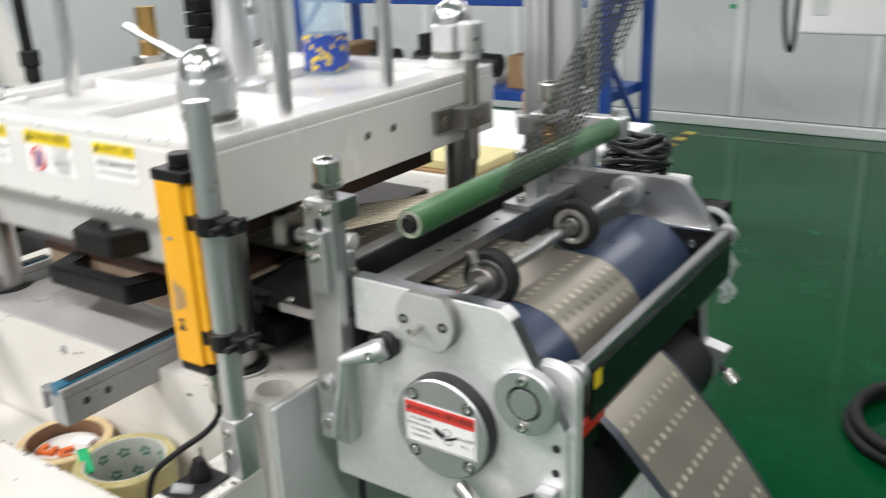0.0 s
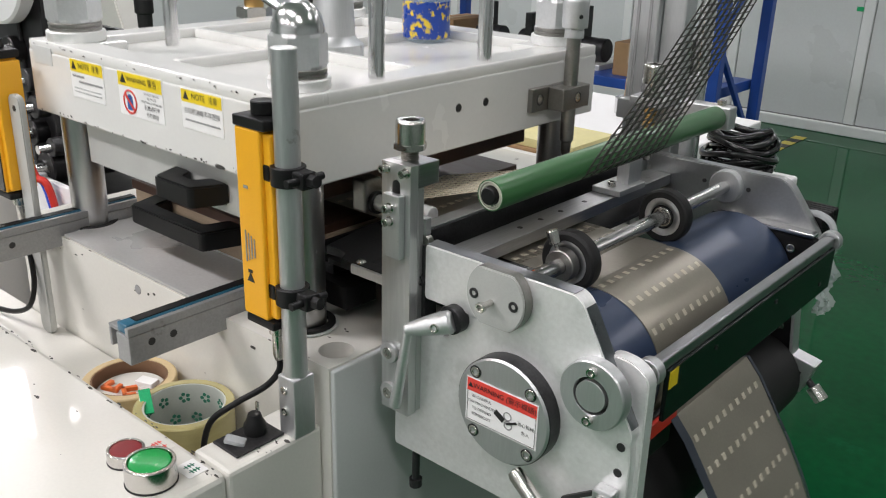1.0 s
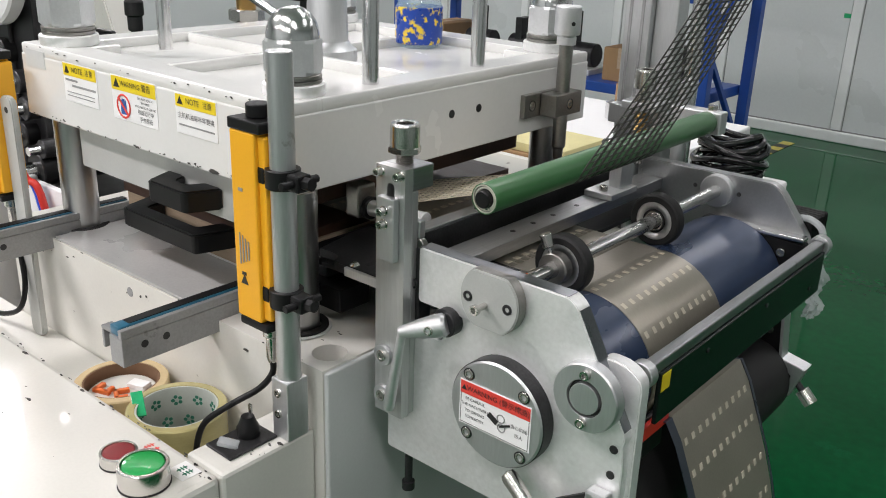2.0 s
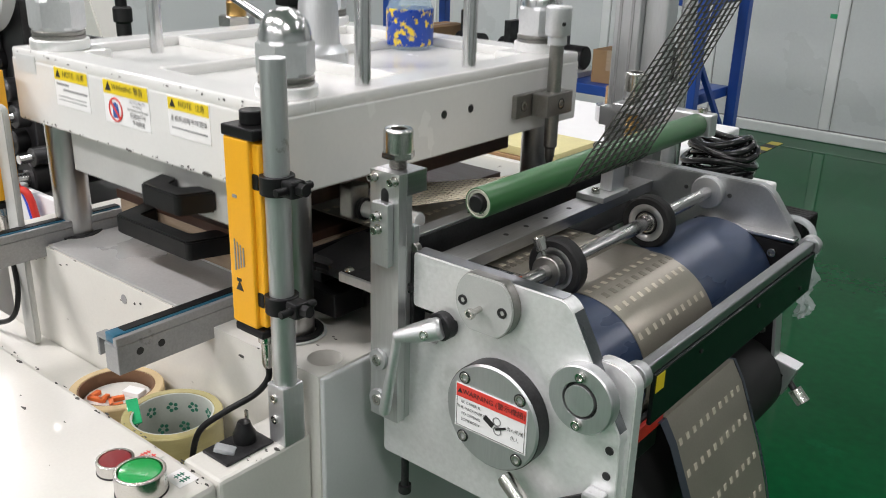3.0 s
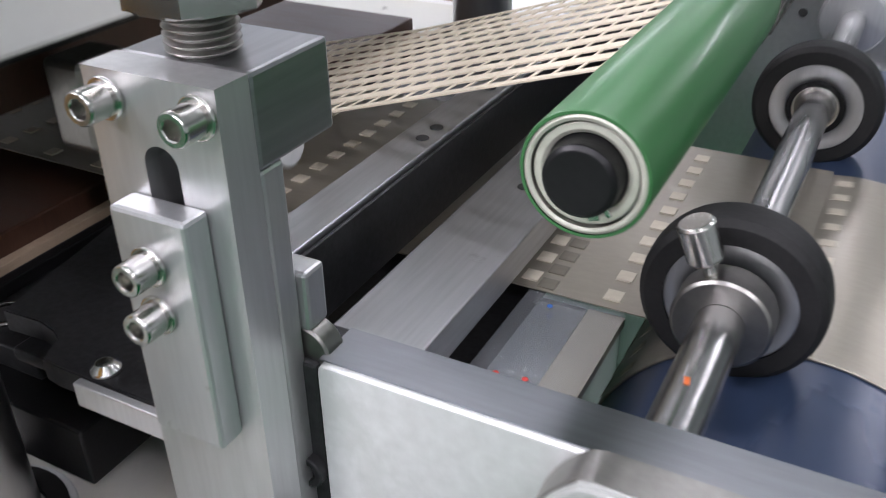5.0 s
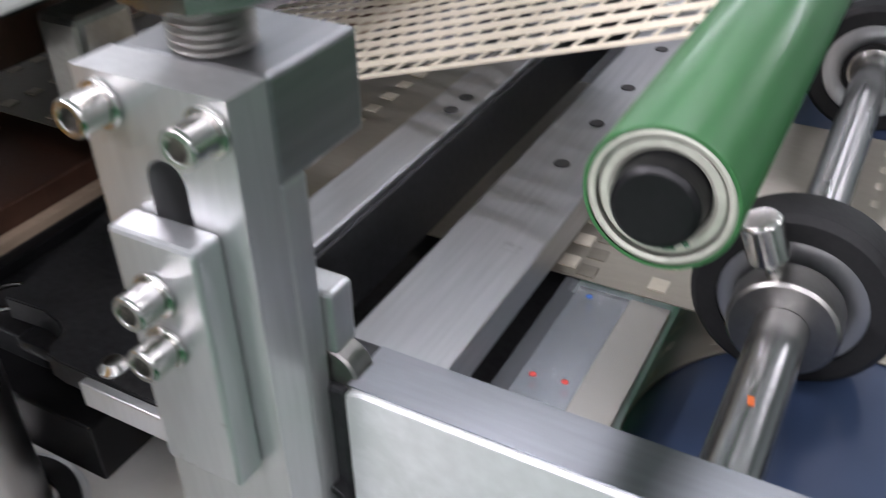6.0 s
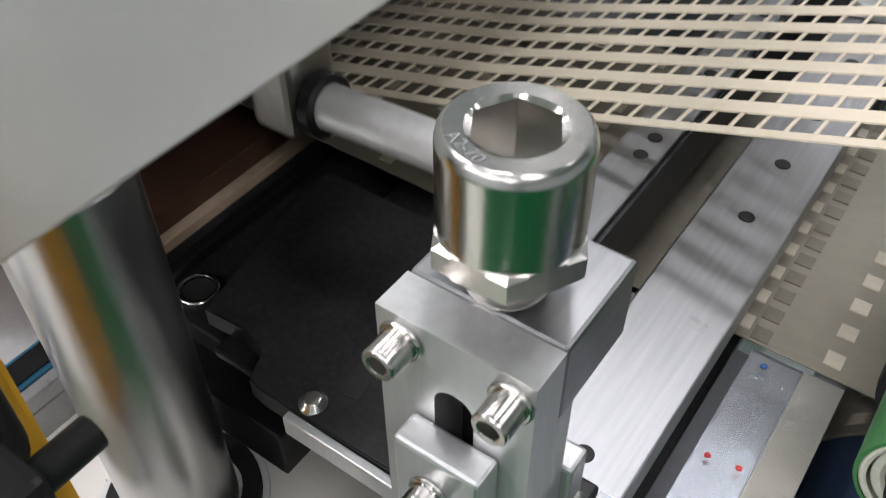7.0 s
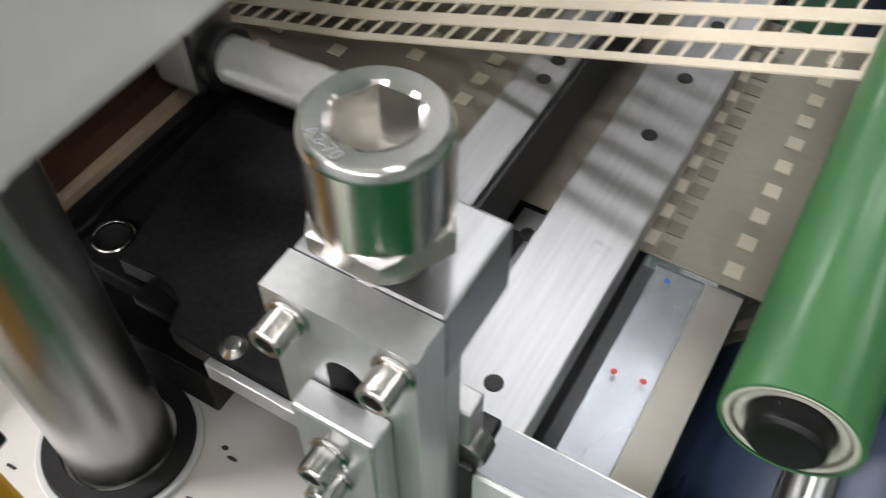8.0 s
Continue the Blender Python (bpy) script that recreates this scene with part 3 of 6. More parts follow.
def light_curtain(x, y, z0, z1, label, window=False):
    """Yellow safety light curtain bar."""
    t = thing("light_curtain", (x, y, z0), label, "light curtain", "safety light curtains")
    w, d = 0.034, 0.036
    part("housing", box(x - w / 2, x + w / 2, y - d / 2, y + d / 2, z0, z1, 0.002), YELLOW, t)
    part("rear_channel", box(x + w / 2 - 0.001, x + w / 2 + 0.009, y - d / 2 + 0.004, y + d / 2, z0 + 0.003, z1 - 0.003, 0.0015), YELLOW, t)
    part("end_cap", box(x - w / 2 - 0.001, x + w / 2 + 0.008, y - d / 2 - 0.001, y + d / 2 + 0.001, z1, z1 + 0.010, 0.0015), BLACK, t)
    part("end_cap", box(x - w / 2 + 0.003, x + w / 2 + 0.008, y - d / 2, y + d / 2, z0 - 0.008, z0, 0.0015), BLACK, t)
    part("knob", rod((x + 0.002, y, z1 + 0.01), (x + 0.002, y, z1 + 0.022), 0.011, 24), BLACK, t)
    c = part("cable_gland", lathe([(0, 0), (0.008, 0), (0.008, -0.012), (0.0055, -0.014), (0.0055, -0.035), (0.004, -0.04), (0, -0.04)], (x + 0.008, y, z0 - 0.008), (0, 0, 1), 20), NICKEL, t)
    if window:
        part("window", box(x - 0.004, x + 0.0155, y - d / 2 - 0.0012, y - d / 2 + 0.001, z0 + 0.002, z1 - 0.002, 0.0004), GLOSSBLACK, t, "glossy black sensor window")
        return t
    for k, zz in enumerate((0.25, 0.7)):
        part("mark", quadplate((x - 0.004, y - d / 2 - 0.0003, z0 + (z1 - z0) * zz), (1, 0, 0), (0, 0, 1), 0.006, 0.003), INKGREY if k else INK, t)
    tri = prism([(x - 0.009, z0 + 0.034), (x + 0.001, z0 + 0.034), (x - 0.004, z0 + 0.043)], y - d / 2 - 0.0006, y - d / 2 - 0.0001, 0)
    part("warning_triangle", tri, INK, t)
    for k in range(4):
        part("print_bar", quadplate((x - 0.008 + 0.004 * k, y - d / 2 - 0.0003, z0 + 0.068), (1, 0, 0), (0, 0, 1), 0.0015, 0.03 - 0.004 * k), INKGREY, t)
    return t


def post_clamp(z):
    """Black pipe clamp that holds the light curtain on the post."""
    t = thing("pipe_clamp", (GX, GY, z), "black plastic pipe clamp with thumb screw", "pipe clamp", "pipe clamps")
    part("ring", pipe((GX, GY, z - 0.0085), (GX, GY, z + 0.0085), 0.0155, 0.0113, 32), BLACK, t)
    part("arm", box(GX - 0.026, GX - 0.012, GY - 0.011, GY + 0.011, z - 0.0075, z + 0.0075, 0.002), BLACK, t)
    part("ear", box(GX + 0.013, GX + 0.028, GY - 0.008, GY + 0.008, z - 0.0075, z + 0.0075, 0.002), BLACK, t)
    part("screw", rod((GX + 0.021, GY - 0.02, z), (GX + 0.021, GY + 0.02, z), 0.0036, 12), BLACK, t)
    part("thumb_nut", hexprism((GX + 0.022, GY, z), (1, 0, 0.1), 0.0058, 0.015), BLACK, t)


# ---- press ----
PX0, PX1, PY0, PY1 = -1.13, -0.637, 0.605, 1.122
PZ0, PZ1 = 1.185, 1.273
HEAD_BASE = (-0.88, 0.86, PZ0)
# x, y, radius of each guide column, then the place and scale of its nut
COLUMNS = ((-0.6605, 0.637, 0.021, -0.673, 0.649, 0.70), (-1.092, 0.640, 0.0225, -1.0795, 0.643, 0.80), (-0.671, 1.085, 0.021, -0.680, 1.089, 0.76), (-1.068, 1.07, 0.0255, -1.068, 1.075, 0.80))


def hexnut_cap(t, x, y, z, k):
    """Domed column nut on the press platen; k scales it."""
    def sc(prof):
        return [(r * k, h * k) for r, h in prof]
    part("nut_flange", lathe(sc([(0, 0), (0.042, 0), (0.043, 0.002), (0.043, 0.014), (0.0415, 0.0155), (0, 0.0155)]), (x, y, z), (0, 0, 1), 48), STEEL, t)
    part("lock_ring", lathe(sc([(0, 0.0155), (0.0375, 0.0155), (0.0385, 0.017), (0.0385, 0.0205), (0.035, 0.021), (0.035, 0.0225), (0.0385, 0.023), (0.0385, 0.027), (0.037, 0.028), (0, 0.028)]), (x, y, z), (0, 0, 1), 48), DARKCOLLAR, t)
    part("column_nut", hexprism((x, y, z + 0.028 * k), (0, 0, 1), 0.0405 * k, 0.047 * k), HEXSTEEL, t, "satin steel hexagon nut")
    part("dome", lathe(sc([(0.0362, 0.0745), (0.0362, 0.077), (0.035, 0.086), (0.0315, 0.097), (0.025, 0.1065), (0.016, 0.113), (0.008, 0.1155), (0, 0.116)]), (x, y, z), (0, 0, 1), 48), CHROME, t, "polished dome of the nut")


def sticker(parent, x0, x1, z0, z1, y, title, glyphs, rows):
    """Caution label: yellow head over white with lines of print."""
    part("label", box(x0, x1, y - 0.0006, y - 0.0001, z0, z1, 0), LABELW, parent)
    hz = z1 - (z1 - z0) * 0.33
    part("label_head", box(x0 + 0.001, x1 - 0.001, y - 0.0010, y - 0.0006, hz, z1 - 0.001, 0), LABELY, parent)
    w = x1 - x0
    zc = (hz + z1) / 2
    hh = z1 - hz
    part("warning_triangle", prism([(x0 + w * 0.06, zc - hh * 0.3), (x0 + w * 0.2, zc - hh * 0.3), (x0 + w * 0.13, zc + hh * 0.32)], y - 0.0013, y - 0.0010, 0), INK, parent)
    letters("lettering", title, hh * (0.62 if len(title) < 5 else 0.50), INK, parent, (x0 + w * 0.44, y - 0.0013, zc), (1, 0, 0), (0, 0, 1))
    letters("lettering", glyphs, hh * 0.56, INK, parent, (x0 + w * 0.795, y - 0.0013, zc), (1, 0, 0), (0, 0, 1))
    for k, (a, b, c, d, ink) in enumerate(rows):
        part("print_bar", box(x0 + w * a, x0 + w * b, y - 0.0010, y - 0.0006, z0 + (hz - z0) * c, z0 + (hz - z0) * d, 0), ink, parent)


def press_head():
    t = thing("moving_platen", HEAD_BASE, "thick white painted moving press platen with caution labels", "press platen")
    # plate with a shallow ribbed pocket in its top
    rim = 0.045
    part("plate", box(PX0, PX1, PY0, PY1, PZ0, PZ1 - 0.012, 0.002), WHITE, t)
    bm = None
    bars = [(PX0, PX1, PY0, PY0 + rim), (PX0, PX1, PY1 - rim, PY1), (PX0, PX0 + rim, PY0 + rim, PY1 - rim), (PX1 - rim, PX1, PY0 + rim, PY1 - rim),
            (PX0 + rim, PX1 - rim, 0.812, 0.826), (-0.890, -0.876, PY0 + rim, PY1 - rim)]
    for a, b, c, d in bars:
        bm = box(a + 0.0006, b - 0.0006, c + 0.0006, d - 0.0006, PZ1 - 0.014, PZ1, 0.003, bm)
    for px, py, cr, cx, cy, k in COLUMNS:
        bm = box(max(cx - 0.04, PX0 + 0.001), min(cx + 0.04, PX1 - 0.001), max(cy - 0.045, PY0 + 0.001), min(cy + 0.045, PY1 - 0.001), PZ1 - 0.0138, PZ1 - 0.0004, 0.003, bm)
    part("top_ribs", bm, WHITE, t)
    for x, y, cr, nx, ny, k in COLUMNS:
        hexnut_cap(t, nx, ny, PZ1, k)
        part("guide_column", rod((x, y, UP - 0.06), (x, y, PZ0 - 0.0005), cr, 48), COLUMNSTEEL, t, "polished chrome guide column")
    part("upper_bolster", box(-1.05, -0.690, 0.64, 1.09, PZ0 - 0.021, PZ0 - 0.0005, 0.001), DARKSTEEL, t, "dark steel bolster plate")
    part("cutting_board", box(-1.02, -0.70, 0.66, 1.06, PZ0 - 0.042, PZ0 - 0.0215, 0.001), BROWN, t, "dark brown cutting die board")
    part("front_bar", box(-1.035, -0.70, 0.619, 0.6395, PZ0 - 0.052, PZ0 - 0.0005, 0.001), GREYPLATE, t)
    handle(t, -0.848, -0.752, 0.619, PZ0 - 0.030, 0.038)
    for x, y in ((-0.660, 0.739), (-0.659, 0.913), (-0.991, 0.719)):
        part("guide_rod", rod((x, y, PZ1 - 0.004), (x, y, PZ1 + 0.26), 0.0085, 24), CHROME, t)
    cx, cy = -0.843, 0.849
    part("lift_cylinder", lathe([(0, -0.01), (0.036, -0.01), (0.036, 0.004), (0.03, 0.008), (0.026, 0.014), (0.024, 0.06), (0.02, 0.075), (0.017, 0.15), (0, 0.15)], (cx, cy, PZ1), (0, 0, 1), 36), ALU, t)
    # ground spindle under the platen edge, it travels with the platen
    sz = 1.1405
    part("spindle", rod((-0.668, 0.745, sz - 0.003), (-0.585, 0.745, sz + 0.002), 0.0088, 32), STEEL, t, "ground steel spindle")
    part("spindle_ring", pipe((-0.668, 0.745, sz - 0.003), (-0.662, 0.745, sz - 0.0026), 0.0125, 0.0089), BLACK, t)
    part("spindle_block", box(-0.690, -0.6685, 0.731, 0.757, sz - 0.014, PZ0 - 0.0215, 0.003), DARKCOLLAR, t, "grey bearing block")
    # threaded bores in the side face
    for y in (0.843, 0.891):
        part("bore", rod((PX1 - 0.003, y, 1.2305), (PX1 + 0.0008, y, 1.2305), 0.0048, 16), INK, t)
    # side bracket with its spring plunger
    part("bracket_plate", box(PX1 + 0.0004, PX1 + 0.0075, 0.972, 1.064, 1.206, 1.235, 0.001), DARKCOLLAR, t, "dark ground steel bracket")
    part("bracket_block", box(PX1 + 0.0079, PX1 + 0.031, 1.004, 1.062, 1.2065, 1.2345, 0.0015), DARKCOLLAR, t)
    px, py = PX1 + 0.019, 1.035
    part("plunger", lathe([(0, -0.082), (0.003, -0.08), (0.0062, -0.068), (0.0066, -0.058), (0.0088, -0.055), (0.0088, 0.085), (0, 0.085)], (px, py, 1.22), (0, 0, 1), 28), DARKCOLLAR, t, "oiled steel plunger rod")
    part("plunger_collar", lathe([(0.0089, 0), (0.0118, 0), (0.0118, 0.009), (0.0112, 0.010), (0.0112, 0.011), (0.0152, 0.012), (0.0158, 0.014), (0.0158, 0.044), (0.0145, 0.046), (0, 0.046)], (px, py, 1.292), (0, 0, 1), 32), HEXSTEEL, t, "turned steel collar")
    part("bore", rod((px + 0.0135, py - 0.0086, 1.318), (px + 0.0138, py - 0.0088, 1.318), 0.0026, 12), INK, t)
    for y, x in ((0.988, PX1 + 0.0075), (1.035, PX1 + 0.031)):
        part("screw", socket_screw((x - 0.002, y, 1.2205), (1, 0, 0), 0.0055, 0.0025), NICKEL, t)
        part("recess", pipe((x, y, 1.2205), (x + 0.0003, y, 1.2205), 0.0068, 0.0056), INK, t)
    X, Y, Z = (1, 0, 0), (0, 1, 0), (0, 0, 1)
    paint_chips(t, [((-0.88, PY0, PZ0 + 0.003), X, Z, 0.24, 0.004, 34), ((-0.72, PY0, PZ0 + 0.004), X, Z, 0.07, 0.006, 16), ((-0.88, PY0, PZ1 - 0.004), X, Z, 0.24, 0.004, 22)], 21)
    y = PY0
    R1 = [(0.06, 0.42, 0.80, 0.88, INKGREY), (0.25, 0.95, 0.60, 0.68, INKGREY), (0.08, 0.9, 0.36, 0.39, INKGREY), (0.08, 0.9, 0.22, 0.25, INKGREY)]
    sticker(t, -1.029, -0.956, 1.217, 1.262, y, "NOTE", "注意", R1)
    R2 = []
    sticker(t, -0.925, -0.839, 1.214, 1.262, y, "WARNING", "警告", R2)
    for k, line in enumerate(("DO NOT REACH", "IN WHILE", "MACHINE IS WORKING")):
        letters("lettering", line, 0.0037, INK, t, (-0.8605, y - 0.0009, 1.2425 - 0.0045 * k), (1, 0, 0), (0, 0, 1))
    for k, line in enumerate(("机器运行中", "手勿靠近")):
        letters("lettering", line, 0.0060, INK, t, (-0.8605, y - 0.0009, 1.2275 - 0.0078 * k), (1, 0, 0), (0, 0, 1))
    c0 = (-0.903, y - 0.0006, 1.2295)
    part("prohibition_ring", pipe(c0, (c0[0], y - 0.0014, c0[2]), 0.0135, 0.0115), LABELR, t)
    bm = box(-0.0055, 0.0055, -0.0005, 0, -0.009, 0.002, 0.0002, None, pose(c0[0], c0[1] - 0.0001, c0[2]))
    for k in range(4):
        bm = box(-0.0055 + k * 0.0028, -0.0035 + k * 0.0028, -0.0005, 0, 0.001, 0.009 - abs(k - 1.5) * 0.0015, 0.0002, bm, pose(c0[0], c0[1] - 0.0001, c0[2]))
    part("pictogram", bm, INKBLUE, t)
    part("prohibition_bar", box(-0.0015, 0.0015, -0.0004, 0, -0.013, 0.013, 0, None, pose(c0[0], c0[1] - 0.0007, c0[2], 0, -45, 0)), LABELR, t)
    R3 = [(0.08, 0.93, 0.30, 0.36, INKGREY)]
    sticker(t, -0.805, -0.736, 1.219, 1.260, y, "NOTE", "注意", R3)
    letters("lettering", "主机机油每半年更换", 0.0068, INK, t, (-0.7705, y - 0.0009, 1.2375), (1, 0, 0), (0, 0, 1))
    part("label_patch", box(-1.118, -1.072, y - 0.0006, y - 0.0001, 1.246, 1.267, 0), GREYPAINT, t)
    return t


def handle(t, x0, x1, y, z, dp=0.05):
    """Black plastic U-handle with flat ends."""
    out = [(x0, y), (x0 + 0.016, y - dp), (x1 - 0.016, y - dp), (x1, y), (x1 - 0.03, y), (x1 - 0.038, y - dp + 0.021), (x0 + 0.038, y - dp + 0.021), (x0 + 0.03, y)]
    bm = prism(rounded(out, 0.005, 3), z - 0.0115, z + 0.0115, 0.002, None, "z")
    part("handle", bm, BLACK, t, "black plastic U-handle")


def columns():
    for x, y, cr, nx, ny, k in COLUMNS:
        t = thing("column_seal", (x, y, UP), "black rubber seal ring round a guide column", "seal", "column seals")
        part("seal_ring", pipe((x, y, UP + 0.0005), (x, y, UP + 0.005), cr * 1.45, cr + 0.002, 40), RUBBER, t)
        part("collar", pipe((x, y, UP + 0.0002), (x, y, UP + 0.0025), cr * 1.6, cr * 1.46, 40), GREYPAINT, t)


def lower_die():
    t = thing("lower_die", (-0.9, 0.85, UP), "stacked die bed with brown laminate board and black handles", "die")
    part("bed_block", box(-1.05, -0.735, 0.70, 1.08, UP + 0.0045, 1.0515, 0.0015), WHITE, t)
    part("plywood", box(-1.03, -0.735, 0.672, 1.08, 1.052, 1.0905, 0.0005), PLY, t)
    part("laminate", box(-1.035, -0.728, 0.67, 1.085, 1.091, 1.103, 0.001), BROWN, t)
    part("edge_strip", box(-0.7278, -0.722, 0.67, 1.085, 1.083, 1.0925, 0.0004), PLY, t)
    handle(t, -0.975, -0.80, 0.672, 1.086)
    part("front_rail", box(-1.05, -0.735, 0.686, 0.6995, UP + 0.0045, 1.0512, 0.001), STEEL, t)


def slide_rail(x, y0, y1, label):
    t = thing("slide_rail", (x, y0, UP), label, "slide rail", "die slide rails")
    low = 1.022 if y0 < 0.55 else UP + 0.004
    part("bar", box(x - 0.0112, x + 0.0112, y0, y1, low, 1.0515, 0.001), RAILGREY, t)
    part("side_lip", box(x + 0.0052, x + 0.0112, y0, y1, 1.0517, 1.0605, 0.0008), RAILGREY, t)
    part("strip", box(x - 0.0112, x + 0.005, y0 + 0.002, y1, 1.0517, 1.0618, 0.0012), BLUESTRIP, t, "blue plastic glide strip")
    part("top_strip", box(x - 0.0085, x + 0.0032, y0 + 0.014, y1, 1.062, 1.0628, 0.0003), BLACK, t, "dark worn top of the glide strip")
    stop = box(x - 0.032, x - 0.0115, y0 + 0.004, y0 + 0.016, 1.049, 1.053, 0.001)
    stop = box(x - 0.032, x - 0.028, y0 + 0.004, y0 + 0.016, 1.029, 1.0488, 0.001, stop)
    part("stop", box(x - 0.0278, x - 0.0115, y0 + 0.0125, y0 + 0.016, 1.032, 1.0488, 0.001, stop), RAILGREY, t, "bent steel stop clip")
    for y in (0.502, 0.526):
        part("bore", rod((x + 0.0105, y, 1.04), (x + 0.0113, y, 1.04), 0.0042, 14), INK, t)


# ---- web unit: side plates, drum, rollers ----
YN, YF = 0.6455, 1.107


def side_plate_near():
    t = thing("side_plate", (-0.42, YN, 0.925), "thick ground-steel side plate of the web unit", "side plate", "web unit side plates")
    arm = rounded([(-0.506, 1.162), (-0.349, 1.162), (-0.341, 1.156), (-0.2885, 1.062), (-0.2885, 1.052), (-0.310, 1.052), (-0.352, 1.080), (-0.380, 1.110), (-0.506, 1.110)], 0.004)
    part("arm_plate", prism(arm, YN, YN + 0.0165, 0.0008), STEEL, t)
    # thin strips darken the arm's upper edges in place of dark reflections
    part("dark_edge_strip", box(-0.5055, -0.3505, YN + 0.0012, YN + 0.0153, 1.1621, 1.1625, 0), DARKEDGE, t, "milled top edge with its dark reflection in the colour")
    slope = math.degrees(math.atan2(1.156 - 1.062, 0.0525))
    part("dark_edge_strip", box(-0.051, 0.051, YN + 0.0012, YN + 0.0153, 0.0001, 0.0005, 0, None, pose(-0.31475, 0, 1.109, 0, slope, 0)), DARKEDGE, t, "milled slanted edge with its dark reflection in the colour")
    body = rounded([(-0.544, 1.078), (-0.478, 1.078), (-0.478, 1.13), (-0.331, 1.13), (-0.2905, 1.057), (-0.2885, 1.03), (-0.2885, 0.94), (-0.544, 0.94)], 0.004)
    part("body_plate", prism(body, YN + 0.0022, YN + 0.0160, 0.0008), STEEL, t)
    ear = rounded([(-0.325, 1.117), (-0.300, 1.116), (-0.285, 1.106), (-0.284, 0.9), (-0.325, 0.9)], 0.012)
    part("ear_plate", prism(ear, YN + 0.012, YN + 0.026, 0.0012), STEEL, t)
    # large cover
    c = Vector((-0.4035, YN + 0.002, 1.040))
    cov = part("cover", lathe([(0, 0), (0.0485, 0), (0.0485, 0.0145), (0.0468, 0.0165), (0, 0.0165)], c, (0, -1, 0), 64), ALU, t, "round aluminium bearing cover")
    # dark sleeve paints the shade on the cover's side wall
    part("rim", pipe(c + Vector((0, 0.001, 0)), c + Vector((0, -0.0146, 0)), 0.0491, 0.0484, 64), DARKSTEEL, cov, "cover side wall with its shade put into the colour")
    for a in (45, 135, 225, 315):
        q = c + Vector((0.0409 * math.cos(radians(a)), -0.0166, 0.0409 * math.sin(radians(a))))
        part("screw", socket_screw(q + Vector((0, 0.0012, 0)), (0, -1, 0), 0.0047, 0.0022), NICKEL, cov)
        part("recess", pipe(q, q + Vector((0, -0.0003, 0)), 0.0058, 0.0046), INK, cov)
    yl = c.y - 0.0168
    w, h = 0.0755, 0.043
    cx, cz = -0.4035, 1.041
    part("label", box(cx - w / 2, cx + w / 2, yl - 0.0005, yl, cz - h / 2, cz + h / 2, 0), LABELW, t, "red and white warning label")
    part("label_band", box(cx - w / 2 + 0.001, cx + w / 2 - 0.001, yl - 0.0009, yl - 0.0005, cz + h * 0.2, cz + h / 2 - 0.001, 0), LABELR, t)
    letters("lettering", "WARNING (警示標語)", 0.0068, INK, t, (cx + 0.0035, yl - 0.0013, cz + h * 0.345), (1, 0, 0), (0, 0, 1))
    part("warning_triangle", prism([(cx - 0.0355, cz + h * 0.29), (cx - 0.0300, cz + h * 0.29), (cx - 0.03275, cz + h * 0.40)], yl - 0.0012, yl - 0.0009, 0), INK, t)
    for k, line in enumerate(("BE CAREFUL", "THE MACHINERY", "TO OFFEND", "SOMEBODY")):
        letters("lettering", line, 0.0039, INK, t, (cx - 0.0205, yl - 0.0009, cz + 0.0045 - k * 0.0058), (1, 0, 0), (0, 0, 1))
    for k, (px, pz) in enumerate(((0.0075, -0.001), (0.0085, -0.0095))):
        part("pictogram", pipe((cx + px, yl - 0.0005, cz + pz), (cx + px, yl - 0.0009, cz + pz), 0.0042, 0.0033, 20), INKGREY, t)
    part("pictogram", box(-0.007, 0.004, -0.0004, 0, -0.0028, 0.0028, 0.0001, None, pose(cx + 0.0005, yl - 0.0009, cz - 0.0045, 0, 30, 0)), INK, t)
    part("pictogram", box(-0.006, 0.006, -0.0004, 0, -0.0011, 0.0011, 0.0001, None, pose(cx + 0.012, yl - 0.0009, cz - 0.006, 0, -25, 0)), INK, t)
    for k, line in enumerate(("当心机械", "伤人")):
        letters("lettering", line, 0.0043, INK, t, (cx + 0.0265, yl - 0.0009, cz - 0.003 - k * 0.0075), (1, 0, 0), (0, 0, 1))
    # thin dark key line round the label
    for bx0, bx1, bz0, bz1 in ((-0.0363, 0.0363, -0.0203, -0.0199), (-0.0363, -0.0359, -0.0199, 0.008), (0.0359, 0.0363, -0.0199, 0.008)):
        part("key_line", box(cx + bx0, cx + bx1, yl - 0.0008, yl - 0.0005, cz + bz0, cz + bz1, 0), INK, t)
    # small shaft cover with two flats
    c = (-0.4185, 1.1405)
    pts = []
    for i in range(48):
        a = 2 * math.pi * i / 48
        pts.append((c[0] + 0.0300 * math.cos(a), c[1] + max(-0.0262, min(0.0245, 0.0300 * math.sin(a)))))
    cov2 = part("shaft_cover", prism(pts, YN - 0.012, YN - 0.0002, 0.001), GREYPLATE, t, "grey anodised shaft cover with two flats")
    # side wall darker than the face, shade painted as a separate rim
    part("rim", prism([(c[0] + (x - c[0]) * 1.014, c[1] + (z - c[1]) * 1.014) for x, z in pts], YN - 0.0105, YN - 0.0003, 0.0004), DARKCOLLAR, cov2, "cover side wall with its shade put into the colour")
    for dx, dz in ((-0.0215, -0.001), (0.0195, -0.001)):
        q = Vector((c[0] + dx, YN - 0.0121, c[1] + dz))
        part("screw", socket_screw(q + Vector((0, 0.001, 0)), (0, -1, 0), 0.0038, 0.0016), DARKSTEEL, cov2)
        part("recess", pipe(q, q + Vector((0, -0.0002, 0)), 0.0046, 0.0037), INK, cov2)
    part("set_screw", rod((c[0] - 0.003, YN - 0.012, c[1] - 0.004), (c[0] - 0.003, YN - 0.024, c[1] - 0.004), 0.0028, 14), NICKEL, cov2)
